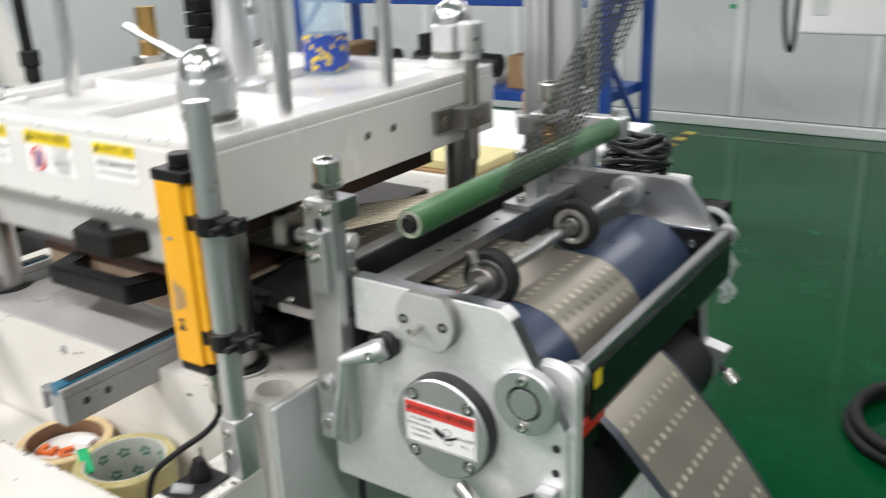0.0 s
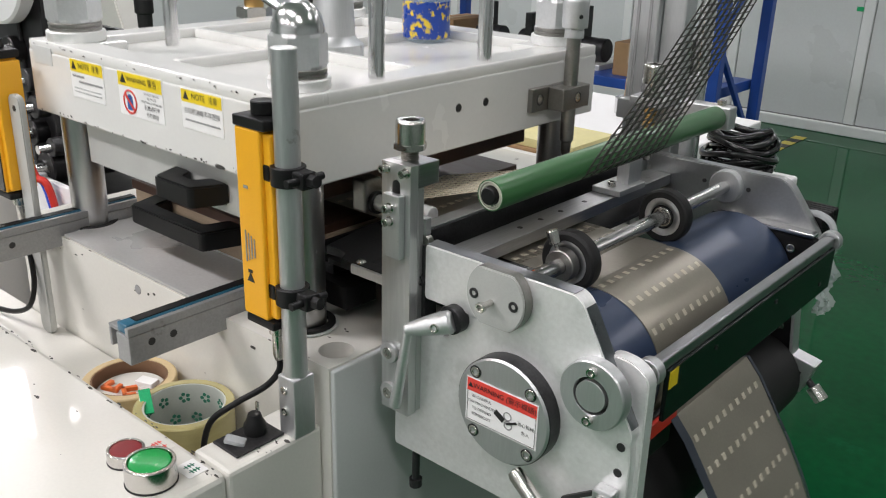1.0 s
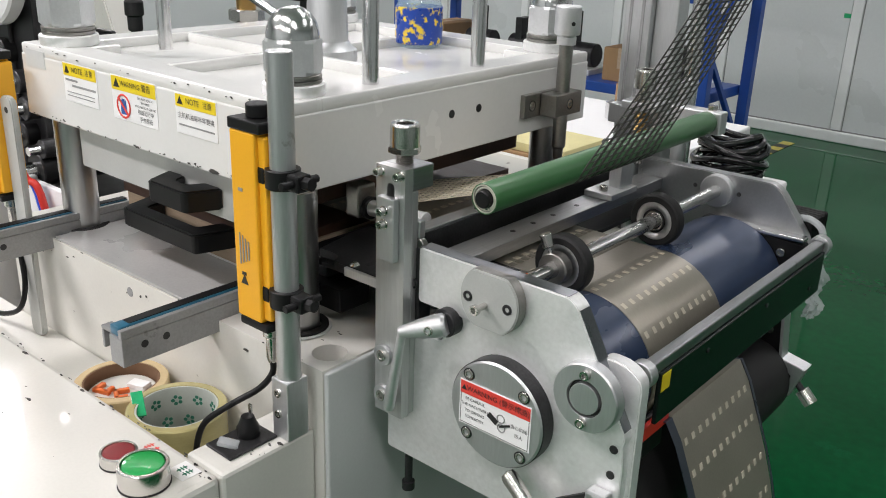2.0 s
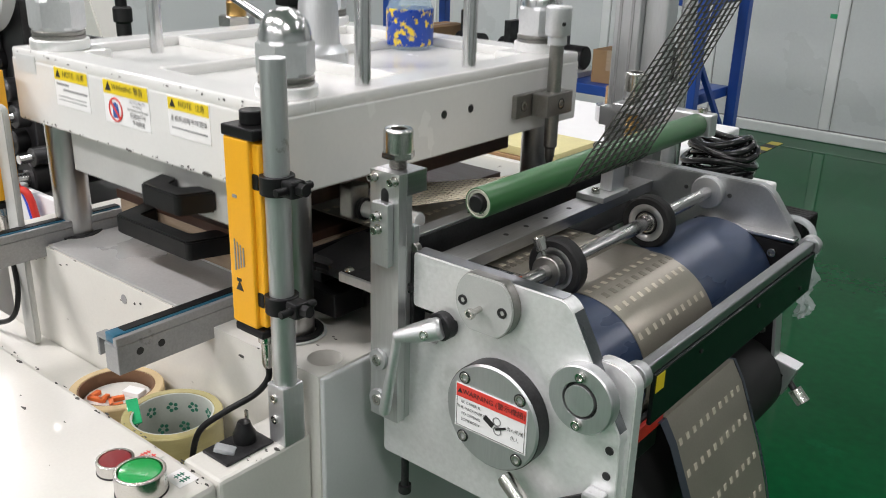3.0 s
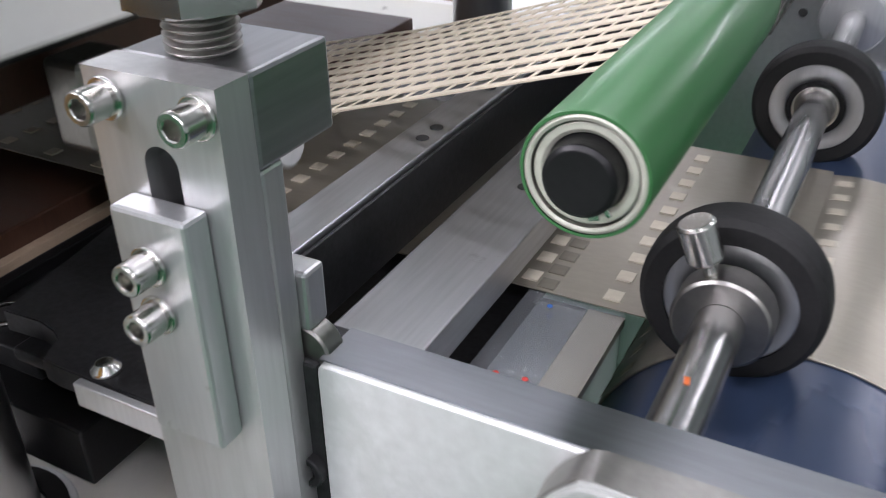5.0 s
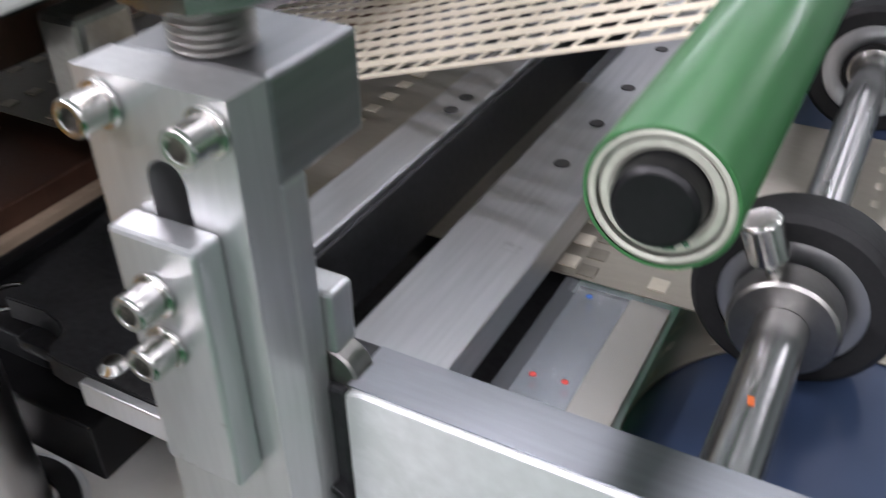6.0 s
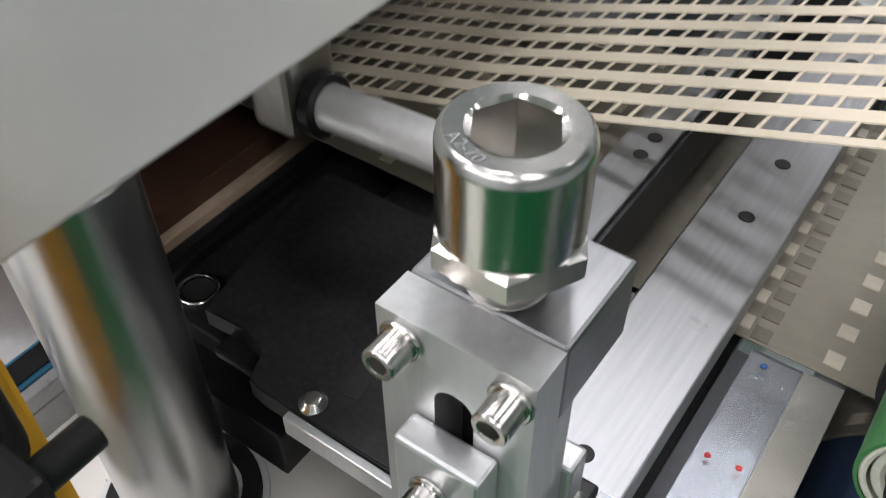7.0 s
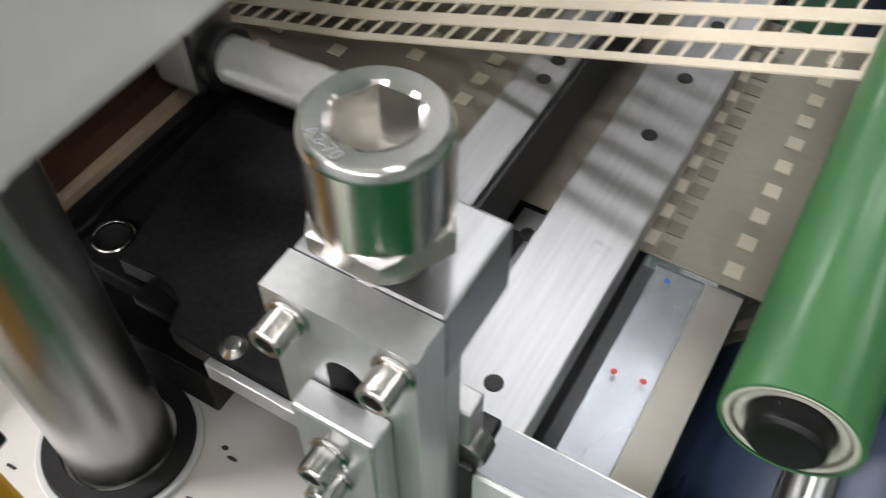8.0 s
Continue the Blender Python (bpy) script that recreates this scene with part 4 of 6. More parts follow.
    part("set_nut", socket_screw((c[0] - 0.003, YN - 0.024, c[1] - 0.004), (0, -1, 0), 0.0046, 0.004), NICKEL, cov2)
    # pivot bush
    c = Vector((-0.3215, YN, 1.088))
    b = part("pivot_bush", lathe([(0, 0), (0.0295, 0), (0.0295, 0.010), (0.0283, 0.0115), (0.0160, 0.0115), (0.0160, 0.007), (0.0132, 0.007), (0.0132, 0.0122), (0, 0.0122)], c + Vector((0, 0.0005, 0)), (0, -1, 0), 48), ALU, t, "turned aluminium pivot bush")
    part("gap", pipe(c + Vector((0, -0.0066, 0)), c + Vector((0, -0.0072, 0)), 0.0159, 0.0133), INK, b)
    for sg in (1, -1):
        part("screw", socket_screw(c + Vector((0.0, -0.011, 0.0213 * sg)), (0, -1, 0), 0.0042, 0.004), NICKEL, b)
    for x, z in ((-0.2975, 1.046), (-0.298, 1.022), (-0.297, 0.972)):
        part("bore", rod((x, YN + 0.0012, z), (x, YN + 0.0024, z), 0.0038, 14), INK, t)
    # lever and stop at the lower edge
    lv = part("lever", lathe([(0, 0), (0.0062, 0.002), (0.0075, 0.006), (0.0065, 0.06), (0, 0.062)], (-0.388, YN - 0.014, 0.991), Vector((0.72, -0.1, -0.5)).normalized(), 20), NICKEL, t, "chromed clamp lever")
    part("stop_block", box(-0.312, -0.294, YN - 0.012, YN + 0.002, 0.992, 1.008, 0.002), ALU, t)
    part("stop_screw", socket_screw((-0.303, YN - 0.012, 1.0), (0, -1, 0), 0.005, 0.004), NICKEL, t)
    part("stop_strip", box(-0.02, 0.02, -0.004, 0, -0.002, 0.002, 0.0005, None, pose(-0.326, YN - 0.002, 0.99, 0, -35, 0)), INK, t)
    # dark end block by the tensioner
    part("end_block", box(-0.5225, -0.5065, YN + 0.001, YN + 0.018, 1.082, 1.160, 0.001), DARKSTEEL, t)
    part("screw", socket_screw((-0.511, YN + 0.001, 1.126), (0, -1, 0), 0.0048, 0.003), DARKSTEEL, t)
    part("adjust_bolt", rod((-0.520, YN + 0.008, 0.941), (-0.520, YN + 0.008, 0.905), 0.004, 12), DARKSTEEL, t)
    part("bolt_head", socket_screw((-0.520, YN + 0.008, 0.906), (0, 0, -1), 0.0065, 0.009), DARKSTEEL, t)


def side_plate_far():
    t = thing("side_plate", (-0.42, YF, 0.925), "ground-steel far side plate with slanted corner", "side plate", "web unit side plates")
    out = rounded([(-0.535, 1.154), (-0.366, 1.155), (-0.354, 1.148), (-0.316, 1.098), (-0.308, 1.06), (-0.326, 1.03), (-0.326, 0.925), (-0.535, 0.925)], 0.008)
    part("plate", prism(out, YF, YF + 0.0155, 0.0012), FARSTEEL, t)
    low = rounded([(-0.44, 1.103), (-0.312, 1.096), (-0.298, 1.08), (-0.324, 1.02), (-0.318, 0.95), (-0.335, 0.884), (-0.44, 0.884)], 0.006)
    part("lower_plate", prism(low, YF - 0.016, YF - 0.0005, 0.0012), BLACK, t)
    part("lip", box(-0.425, -0.315, YF - 0.018, YF - 0.001, 1.099, 1.1035, 0.0008), CHROME, t)
    for x, z in ((-0.338, 1.082), (-0.316, 1.078), (-0.330, 1.05), (-0.335, 0.985)):
        part("bolt", socket_screw((x, YF - 0.016, z), (0, -1, 0), 0.0052, 0.003), NICKEL, t)
    part("shaft_flange", lathe([(0.0076, 0), (0.0205, 0), (0.0205, 0.007), (0.019, 0.009), (0.0105, 0.010), (0.0076, 0.010)], (-0.43, YF - 0.0002, 1.1335), (0, -1, 0), 40), ALU, t, "aluminium shaft flange")
    for dx in (-0.03, 0.026):
        part("bore", rod((-0.43 + dx, YF - 0.0008, 1.1335), (-0.43 + dx, YF + 0.001, 1.1335), 0.0028, 12), INK, t)
    # latch bracket at the lower end
    part("latch_stem", prism([(-0.3235, 1.024), (-0.3195, 1.024), (-0.3125, 0.9552), (-0.3165, 0.9552)], YF - 0.024, YF - 0.004, 0.0006), ALU, t)
    part("latch", prism([(-0.3165, 0.955), (-0.3125, 0.955), (-0.284, 0.949), (-0.297, 0.911), (-0.318, 0.904), (-0.3185, 0.909), (-0.303, 0.917), (-0.299, 0.937), (-0.316, 0.945)], YF - 0.024, YF, 0.0008), ALU, t)
    part("latch_screw", rod((-0.303, YF - 0.012, 0.935), (-0.282, YF - 0.014, 0.915), 0.0042, 14), DARKSTEEL, t)
    part("latch_knob", rod((-0.286, YF - 0.0136, 0.919), (-0.272, YF - 0.015, 0.906), 0.0085, 20), NICKEL, t)


DRUM = (-0.404, 1.036)
DR = 0.0735


def feed_drum():
    """Driven drum with blue film at its ends and the grey web round it."""
    t = thing("feed_drum", (DRUM[0], 0.88, DRUM[1]), "driven drum wrapped in blue film and grey web", "drum")
    part("core", lathe([(0, 0), (DR - 0.001, 0), (DR, 0.001), (DR, 0.424), (DR - 0.001, 0.425), (0, 0.425)], (DRUM[0], 0.6645, DRUM[1]), (0, 1, 0), 96), BLUEFILM, t, "blue film covered drum")
    part("web_wrap", pipe((DRUM[0], 0.774, DRUM[1]), (DRUM[0], 0.925, DRUM[1]), DR + 0.0011, DR + 0.0001, 96, e=0.0003), SHEET, t, "satin grey web")
    n = 14
    r = DR + 0.0011
    pm = patch_mesh("pale_mark", 0.0064, 0.0054, SHEETMARK)
    dm = patch_mesh("dark_mark", 0.0075, 0.0065, SHEETDARK)
    for i in range(n):
        a = 2 * math.pi * i / n
        for k in range(10):
            y = 0.782 + 0.0148 * k
            m = Matrix.Translation((DRUM[0], y, DRUM[1])) @ Matrix.Rotation(a, 4, "Y") @ Matrix.Translation((0, 0, r))
            piece("pale_mark", pm, t, m)
            if i % 7 == 3:
                m = Matrix.Translation((DRUM[0], y + 0.007, DRUM[1])) @ Matrix.Rotation(a + 0.2, 4, "Y") @ Matrix.Translation((0, 0, r))
                piece("dark_mark", dm, t, m)
    return t


def black_drum():
    t = thing("black_roller", (-0.35, 0.88, 0.92), "black rubber covered delivery roller", "roller")
    part("cover", lathe([(0, 0), (0.050, 0), (0.052, 0.002), (0.052, 0.412), (0.050, 0.414), (0, 0.414)], (-0.35, 0.672, 0.92), (0, 1, 0), 64), RUBBER, t)
    part("edge", rod((-0.35, 0.6625, 0.92), (-0.35, 0.6725, 0.92), 0.02), STEEL, t)


def red_strip():
    t = thing("wiper_strip", (-0.33, 0.88, 0.97), "orange-red wiper strip beside the black roller", "wiper strip")
    part("strip", box(-0.314, -0.3095, 0.688, 0.773, 1.010, 1.0245, 0.001), REDHOSE, t)
    part("carrier", box(-0.3195, -0.3142, 0.6665, 0.7735, 0.985, 1.026, 0.001), BLACK, t)
    part("clip", box(-0.3094, -0.308, 0.709, 0.716, 1.011, 1.024, 0.0004), ALU, t, "bright metal clip")


def press_shaft():
    t = thing("press_shaft", (-0.43, 0.66, 1.1335), "polished shaft over the drum", "shaft")
    part("bar", rod((-0.43, 0.6625, 1.1335), (-0.43, 1.105, 1.1335), 0.0076, 32), SHAFTSTEEL, t)
    part("orange_mark", quadplate((-0.4305, 0.705, 1.1411), (1, 0.2, 0), (-0.2, 1, 0), 0.0016, 0.003, 0.0003), ORANGE, t, "dab of orange paint")


def pinch_roller(y, knob):
    t = thing("pinch_roller", (-0.43, y, 1.1335), "black rubber tyred pinch roller" + (" with knurled thumb screw" if knob else " on a bearing hub"), "pinch roller", "pinch rollers")
    c = (-0.43, y, 1.1335)
    a = (0, 1, 0)
    part("tyre", lathe([(0.021, 0), (0.027, 0), (0.0292, 0.0022), (0.0296, 0.005), (0.0296, 0.011), (0.0292, 0.0138), (0.027, 0.016), (0.021, 0.016)], c, a, 48), RUBBER, t)
    part("rim", lathe([(0.013, 0.001), (0.0211, 0.001), (0.0211, 0.015), (0.013, 0.015), (0.013, 0.001)], c, a, 48), ALU, t)
    part("seal", lathe([(0.0105, 0.0005), (0.0132, 0.0005), (0.0132, 0.0155), (0.0105, 0.0155), (0.0105, 0.0005)], c, a, 40), BLACK, t)
    part("hub", lathe([(0.0077, -0.0005), (0.0106, -0.0005), (0.0106, 0.0165), (0.0077, 0.0165), (0.0077, -0.0005)], c, a, 40), NICKEL, t)
    if knob:
        part("collar", lathe([(0.0077, -0.013), (0.0145, -0.013), (0.0155, -0.012), (0.0155, -0.002), (0.0145, -0.001), (0.0077, -0.001)], c, a, 40), DARKCOLLAR, t)
        p = Vector((-0.43, y - 0.007, 1.1335))
        d = Vector((-0.35, -0.1, 0.93)).normalized()
        part("thumb_stud", rod(p + d * 0.014, p + d * 0.024, 0.0022, 12), NICKEL, t)
        k = part("thumb_knob", lathe([(0, 0.021), (0.0052, 0.021), (0.0058, 0.022), (0.0058, 0.0335), (0.005, 0.0345), (0, 0.0345)], p, d, 28), NICKEL, t, "knurled thumb screw")


def nip_bars():
    a = thing("guide_bar", (-0.512, 0.88, 1.12), "ground steel cross bar with tapped holes and smudges", "cross bar", "cross bars")
    part("bar", box(-0.5365, -0.5045, 0.663, 1.106, 1.119, 1.1325, 0.0008), BRUSHED, a)
    for y in (0.686, 0.8076, 0.8442, 0.882, 0.93, 0.98, 1.03):
        part("bore", rod((-0.5203, y, 1.131), (-0.5203, y, 1.1329), 0.0031, 16), INK, a)
    b = thing("guide_bar", (-0.56, 0.88, 1.115), "steel cross bar with bolt holes and a darker side face", "cross bar", "cross bars")
    part("bar", box(-0.571, -0.5535, 0.675, 1.106, 1.122, 1.150, 0.0008), BRUSHED, b)
    # thin dark sheet over the bar's +x side face
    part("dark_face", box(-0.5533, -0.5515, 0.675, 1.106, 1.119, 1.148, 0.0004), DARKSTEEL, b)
    for y in (0.797, 0.809, 0.86, 0.905, 0.917, 1.0):
        part("bore", rod((-0.5605, y, 1.1485), (-0.5605, y, 1.1504), 0.0028, 16), INK, b)
    c = thing("web_table", (-0.55, 0.88, 1.09), "steel table plate under the web", "table plate")
    part("plate", box(-0.660, -0.504, 0.668, 1.106, 1.094, 1.0995, 0.001), DARKSTEEL, c)
    part("side_channel", box(-0.7205, -0.6605, 0.676, 1.106, 1.078, 1.0895, 0.001), DARKSTEEL, c)
    # added black block stands in for the deep shade under the shelf
    part("under_shelf_shade", box(-0.7205, -0.626, 0.662, 0.7045, 1.052, 1.0775, 0.001), BLACK, c)
    part("channel_rib", box(-0.7095, -0.7035, 0.680, 1.106, 1.0897, 1.096, 0.0008), BLACK, c)
    part("edge_rail", box(-0.5525, -0.5375, 0.690, 0.7725, 1.0997, 1.1085, 0.0006), BRUSHED, c, "dull edge rail")
    for y in (0.70, 0.735, 0.76):
        part("screw", socket_screw((-0.545, y, 1.1085), (0, 0, 1), 0.0028, 0.0016), DARKSTEEL, c)
    sh = thing("side_shelf", (-0.61, 0.66, 1.104), "dark thin shelf plate with wavy edge beside the column", "shelf plate")
    pts = [(-0.545, 0.6605), (-0.60, 0.6595), (-0.626, 0.6595), (-0.6325, 0.6605), (-0.6345, 0.665), (-0.637, 0.671), (-0.642, 0.6735), (-0.651, 0.6755), (-0.6685, 0.6745), (-0.6765, 0.715), (-0.682, 0.742), (-0.683, 0.76), (-0.545, 0.76)]
    part("plate", prism(pts, 1.1, 1.1095, 0.0006, None, "z"), DARKSTEEL, sh)
    part("edge", box(-0.613, -0.551, 0.6555, 0.659, 1.1, 1.1095, 0.0006), ALU, sh)
    part("screw", lathe([(0, 0.0035), (0.003, 0.0032), (0.0052, 0.001), (0.0054, 0), (0, 0)], (-0.608, 0.6655, 1.1096), (0, 0, 1), 20), NICKEL, sh)
    part("slot", box(-0.003, 0.003, -0.026, 0.026, 0, 0.0004, 0, None, pose(-0.603, 0.700, 1.1094, 0, 0, 8)), INK, sh)
    part("bore", pipe((-0.6935, 0.690, 1.0894), (-0.6935, 0.690, 1.0912), 0.0088, 0.0070), NICKEL, c)
    part("bore", rod((-0.6935, 0.690, 1.089), (-0.6935, 0.690, 1.0899), 0.0068, 16), INK, c)


def web_sheet():
    """Flat web from the die to the drum with its rows of square marks."""
    t = thing("web_sheet", (-0.6, 0.85, 1.109), "satin grey film web with rows of square marks", "film web")
    part("film", box(-1.0, -0.415, 0.774, 0.928, 1.1092, 1.1098, 0), SHEET, t)
    pm = patch_mesh("pale_mark", 0.0062, 0.0068, SHEETMARK)
    for i in range(12):
        for k in range(10):
            piece("pale_mark", pm, t, pose(-0.473 - 0.0322 * i, 0.7817 + 0.0148 * k, 1.1102))
    dm = patch_mesh("dark_mark", 0.0065, 0.0065, SHEETDARK)
    for k in range(14):
        piece("dark_mark", dm, t, pose(-0.4975, 0.7785 + 0.0111 * k, 1.1102))
    g = thing("guide_film", (-0.48, 0.72, 1.109), "clear guide film strip with red and blue pen dots", "guide film")
    part("strip", box(-0.503, -0.466, 0.6635, 0.7735, 1.1085, 1.1092, 0), CLEARFILM, g)
    part("backing", box(-0.4795, -0.466, 0.6635, 0.7735, 1.104, 1.1075, 0), SHEET, g, "dull brown-grey edge strip")
    part("backing", box(-0.498, -0.480, 0.6635, 0.7735, 1.104, 1.1070, 0), POLISHED, g, "polished backing strip")
    part("backing", box(-0.5035, -0.4982, 0.6635, 0.7735, 1.100, 1.103, 0), DARKSTEEL, g)
    for x, y, m in ((-0.4934, 0.7222, LABELR), (-0.4835, 0.7234, LABELR), (-0.4919, 0.766, INKBLUE)):
        part("pen_dot", rod((x, y, 1.1092), (x, y, 1.1095), 0.0011, 10), m, g)


ROLL = (-0.4485, 1.2165)
RR = 0.0135


def green_roller():
    t = thing("idler_roller", (ROLL[0], 0.6605, ROLL[1]), "green polyurethane idler roller with worn end", "roller")
    x, z = ROLL
    part("sleeve", lathe([(0.0126, 0), (0.0133, 0), (RR, 0.0005), (RR, 0.425), (0.0133, 0.4256), (0.0126, 0.4256)], (x, 0.6605, z), (0, 1, 0), 64), GREENROLL, t)
    part("end_ring", lathe([(0.0112, 0.0004), (0.0119, 0.0001), (0.01262, 0.0004), (0.01262, 0.424), (0.0112, 0.424)], (x, 0.6605, z), (0, 1, 0), 64), RINGCREAM, t, "yellowed bearing ring")
    part("ring_groove", lathe([(0.0106, 0.0022), (0.0113, 0.0022), (0.0113, 0.006), (0.0106, 0.006)], (x, 0.6605, z), (0, 1, 0), 48), DARKCOLLAR, t)
    part("bearing_seal", lathe([(0.0084, 0.0016), (0.0092, 0.0010), (0.0107, 0.0010), (0.0107, 0.006), (0.0084, 0.006)], (x, 0.6605, z), (0, 1, 0), 48), RINGCREAM, t)
    part("axle", lathe([(0, -0.0035), (0.0066, -0.0035), (0.0076, -0.0026), (0.0080, 0.001), (0.0084, 0.003), (0.0084, 0.45), (0, 0.45)], (x, 0.6605, z), (0, 1, 0), 40), BLACK, t)
    part("snap_ring", box(-0.0006, 0.0006, -0.0005, 0.001, 0.0072, 0.0098, 0.0002, None, pose(x, 0.6615, z, 0, 145, 0)), NICKEL, t)
    part("snap_ring", box(-0.0012, 0.0012, -0.0005, 0.001, 0.0072, 0.0098, 0.0002, None, pose(x, 0.6615, z, 0, 165, 0)), NICKEL, t)


def tensioner():
    """Upright screw tensioner in front of the roller stand."""
    t = thing("tensioner", (-0.53, 0.64, 0.975), "ground steel screw tensioner with a large stainless cap screw", "tensioner")
    x0, x1 = -0.5435, -0.5095
    zt = 1.2345
    # front plate with a slot
    sx, w = -0.5262, 0.0045
    zs0, zs1 = 1.16, 1.2155
    slot = [(sx + w * math.cos(a), zs1 + w * math.sin(a)) for a in [math.pi * i / 10 for i in range(11)]] + [(sx - w, zs0), (sx + w, zs0)]
    bm = bmesh.new()
    ov = [bm.verts.new((x, 0.629, z)) for x, z in ((x1, 0.992), (x1, zt), (x0, zt), (x0, 0.992))]
    iv = [bm.verts.new((x, 0.629, z)) for x, z in slot]
    k5 = iv[5]
    bm.faces.new([ov[0], ov[1], k5] + [iv[k] for k in (4, 3, 2, 1, 0)] + [iv[12]])
    bm.faces.new([ov[1], ov[2], k5])
    bm.faces.new([ov[2], ov[3], iv[11]] + [iv[k] for k in (10, 9, 8, 7, 6)] + [k5])
    bm.faces.new([ov[3], ov[0], iv[12], iv[11]])
    ext = bmesh.ops.extrude_face_region(bm, geom=list(bm.faces))
    bmesh.ops.translate(bm, verts=[g for g in ext["geom"] if isinstance(g, bmesh.types.BMVert)], vec=(0, 0.0098, 0))
    front = part("front_plate", bm, BRUSHED_Z, t)
    part("slot_shadow", box(sx - w - 0.001, sx + w + 0.001, 0.6392, 0.6398, zs0, zs1 + 0.006, 0), INK, t)
    part("rear_plate", box(x0 + 0.001, x1 - 0.001, 0.6402, 0.648, 0.992, 1.213, 0.001), BRUSHED_Z, t)
    part("top_block", box(x0, x1, 0.6391, 0.666, 1.2135, zt, 0.001), BRUSHED, t)
    # slide block
    s = part("slide_plate", box(-0.5355, -0.5155, 0.6215, 0.6288, 1.150, 1.2085, 0.001), ALU, t, "pale aluminium slide plate")
    for z in (1.1965, 1.1845):
        part("washer", washer((-0.5265, 0.6214, z), (0, -1, 0), 0.0047, 0.0012), NICKEL, s)
        part("screw", socket_screw((-0.5265, 0.6203, z), (0, -1, 0), 0.0037, 0.0062), NICKEL, s)
    for x in (-0.5375, -0.5140):
        part("washer", washer((x, 0.6289, 1.2285), (0, -1, 0), 0.0047, 0.0012), NICKEL, t)
        part("screw", socket_screw((x, 0.6278, 1.2285), (0, -1, 0), 0.0037, 0.0065), NICKEL, t)
    for z in (1.053, 1.011):
        part("washer", washer((-0.5315, 0.6289, z), (0, -1, 0), 0.0105, 0.004), ALU, t)
        part("screw", socket_screw((-0.5315, 0.6252, z), (0, -1, 0), 0.0055, 0.002), NICKEL, t)
    # spring carriage behind, with roller
    part("carriage", box(x1 - 0.008, x1 + 0.001, 0.6483, 0.656, 1.168, 1.184, 0.001), BRUSHED_Z, t)
    part("cam_wheel", rod((x1 - 0.002, 0.6485, 1.161), (x1 - 0.002, 0.6555, 1.161), 0.0075, 32), DARKCOLLAR, t)
    # large adjusting screw
    bx, by = -0.5268, 0.6468
    prof = [(0, 0)]
    for i in range(8):
        prof += [(0.0064, i * 0.0016), (0.0080, i * 0.0016 + 0.0008)]
    prof += [(0.0068, 0.0132), (0, 0.0132)]
    part("thread", lathe(prof, (bx, by, zt - 0.003), (0, 0, 1), 32), DARKCOLLAR, t)
    part("lock_nut", hexprism((bx, by, zt + 0.0098), (0, 0, 1), 0.0150, 0.0056), NICKEL, t)
    h = part("cap_screw", socket_screw((bx, by, zt + 0.0152), (0, 0, 1), 0.0131, 0.0205), NICKEL, t, "large stainless hexagon socket cap screw")
    for s, a in (("A2-70", 200),):
        letters("lettering", s, 0.0034, INKGREY, h, (bx - 0.0035, by - 0.0093, zt + 0.0152 + 0.0206), (0.93, -0.35, 0), (0.35, 0.93, 0))


def clamp_lever():
    t = thing("clamp_lever", (-0.49, 0.63, 1.09), "chromed adjustable clamp lever on a black boss", "clamp lever")
    part("boss", rod((-0.468, 0.649, 1.103), (-0.468, 0.636, 1.103), 0.013, 32), DARKSTEEL, t)
    part("hub", lathe([(0, 0), (0.0085, 0), (0.0105, 0.003), (0.0105, 0.012), (0.0088, 0.025), (0.0062, 0.040), (0.0055, 0.0445), (0.004, 0.0462), (0, 0.0465)], (-0.463, 0.636, 1.1045), Vector((-0.82, -0.42, -0.30)).normalized(), 32), HEXSTEEL, t)
    part("handle", lathe([(0, -0.004), (0.0040, -0.004), (0.0042, 0.02), (0.0057, 0.082), (0.0052, 0.086), (0, 0.087)], (-0.4995, 0.6175, 1.090), Vector((-0.20, 0.02, -0.98)).normalized(), 24), HEXSTEEL, t)
    part("screw", socket_screw((-0.472, 0.623, 1.100), (0.2, -1, 0.1), 0.0042, 0.004), NICKEL, t)


def gate():
    """Swing bar with a dark guard plate across the drum."""
    t = thing("guard_gate", (-0.29, 0.88, 1.05), "swing guard: steel bar over a dark glossy plate", "guard")
    part("bar", box(-0.3035, -0.2925, 0.688, 1.092, 1.0955, 1.1060, 0.0016), BRUSHED, t, "scuffed steel guard bar")
    part("plate", box(-0.2935, -0.2895, 0.70, 1.09, 1.048, 1.0955, 0.001), ACRYLIC, t, "dark glossy guard plate")
    part("pivot_pin", rod((-0.298, 0.674, 1.0995), (-0.298, 1.1045, 1.0995), 0.0050, 24), NICKEL, t)
    for y in (0.677, 1.091):
        part("end_clamp", pipe((-0.298, y, 1.0995), (-0.298, y + 0.011, 1.0995), 0.0118, 0.0051), ALU, t, "aluminium end clamp")
    part("link", box(-0.0065, 0.0065, -0.005, 0.005, -0.055, -0.010, 0.002, None, pose(-0.298, 0.682, 1.0995, 0, 16, 0)), ALU, t)
    part("link_screw", socket_screw((-0.302, 0.676, 1.075), (0, -1, 0), 0.005, 0.005), NICKEL, t)
    part("sticker", box(-0.2894, -0.2890, 0.702, 0.717, 1.078, 1.094, 0), LABELY, t, "small yellow sticker")
    for y in (0.79, 0.925, 1.055):
        part("screw", socket_screw((-0.2896, y, 1.084 if y < 1 else 1.062), (1, 0, 0), 0.0024, 0.001), DARKSTEEL, t)


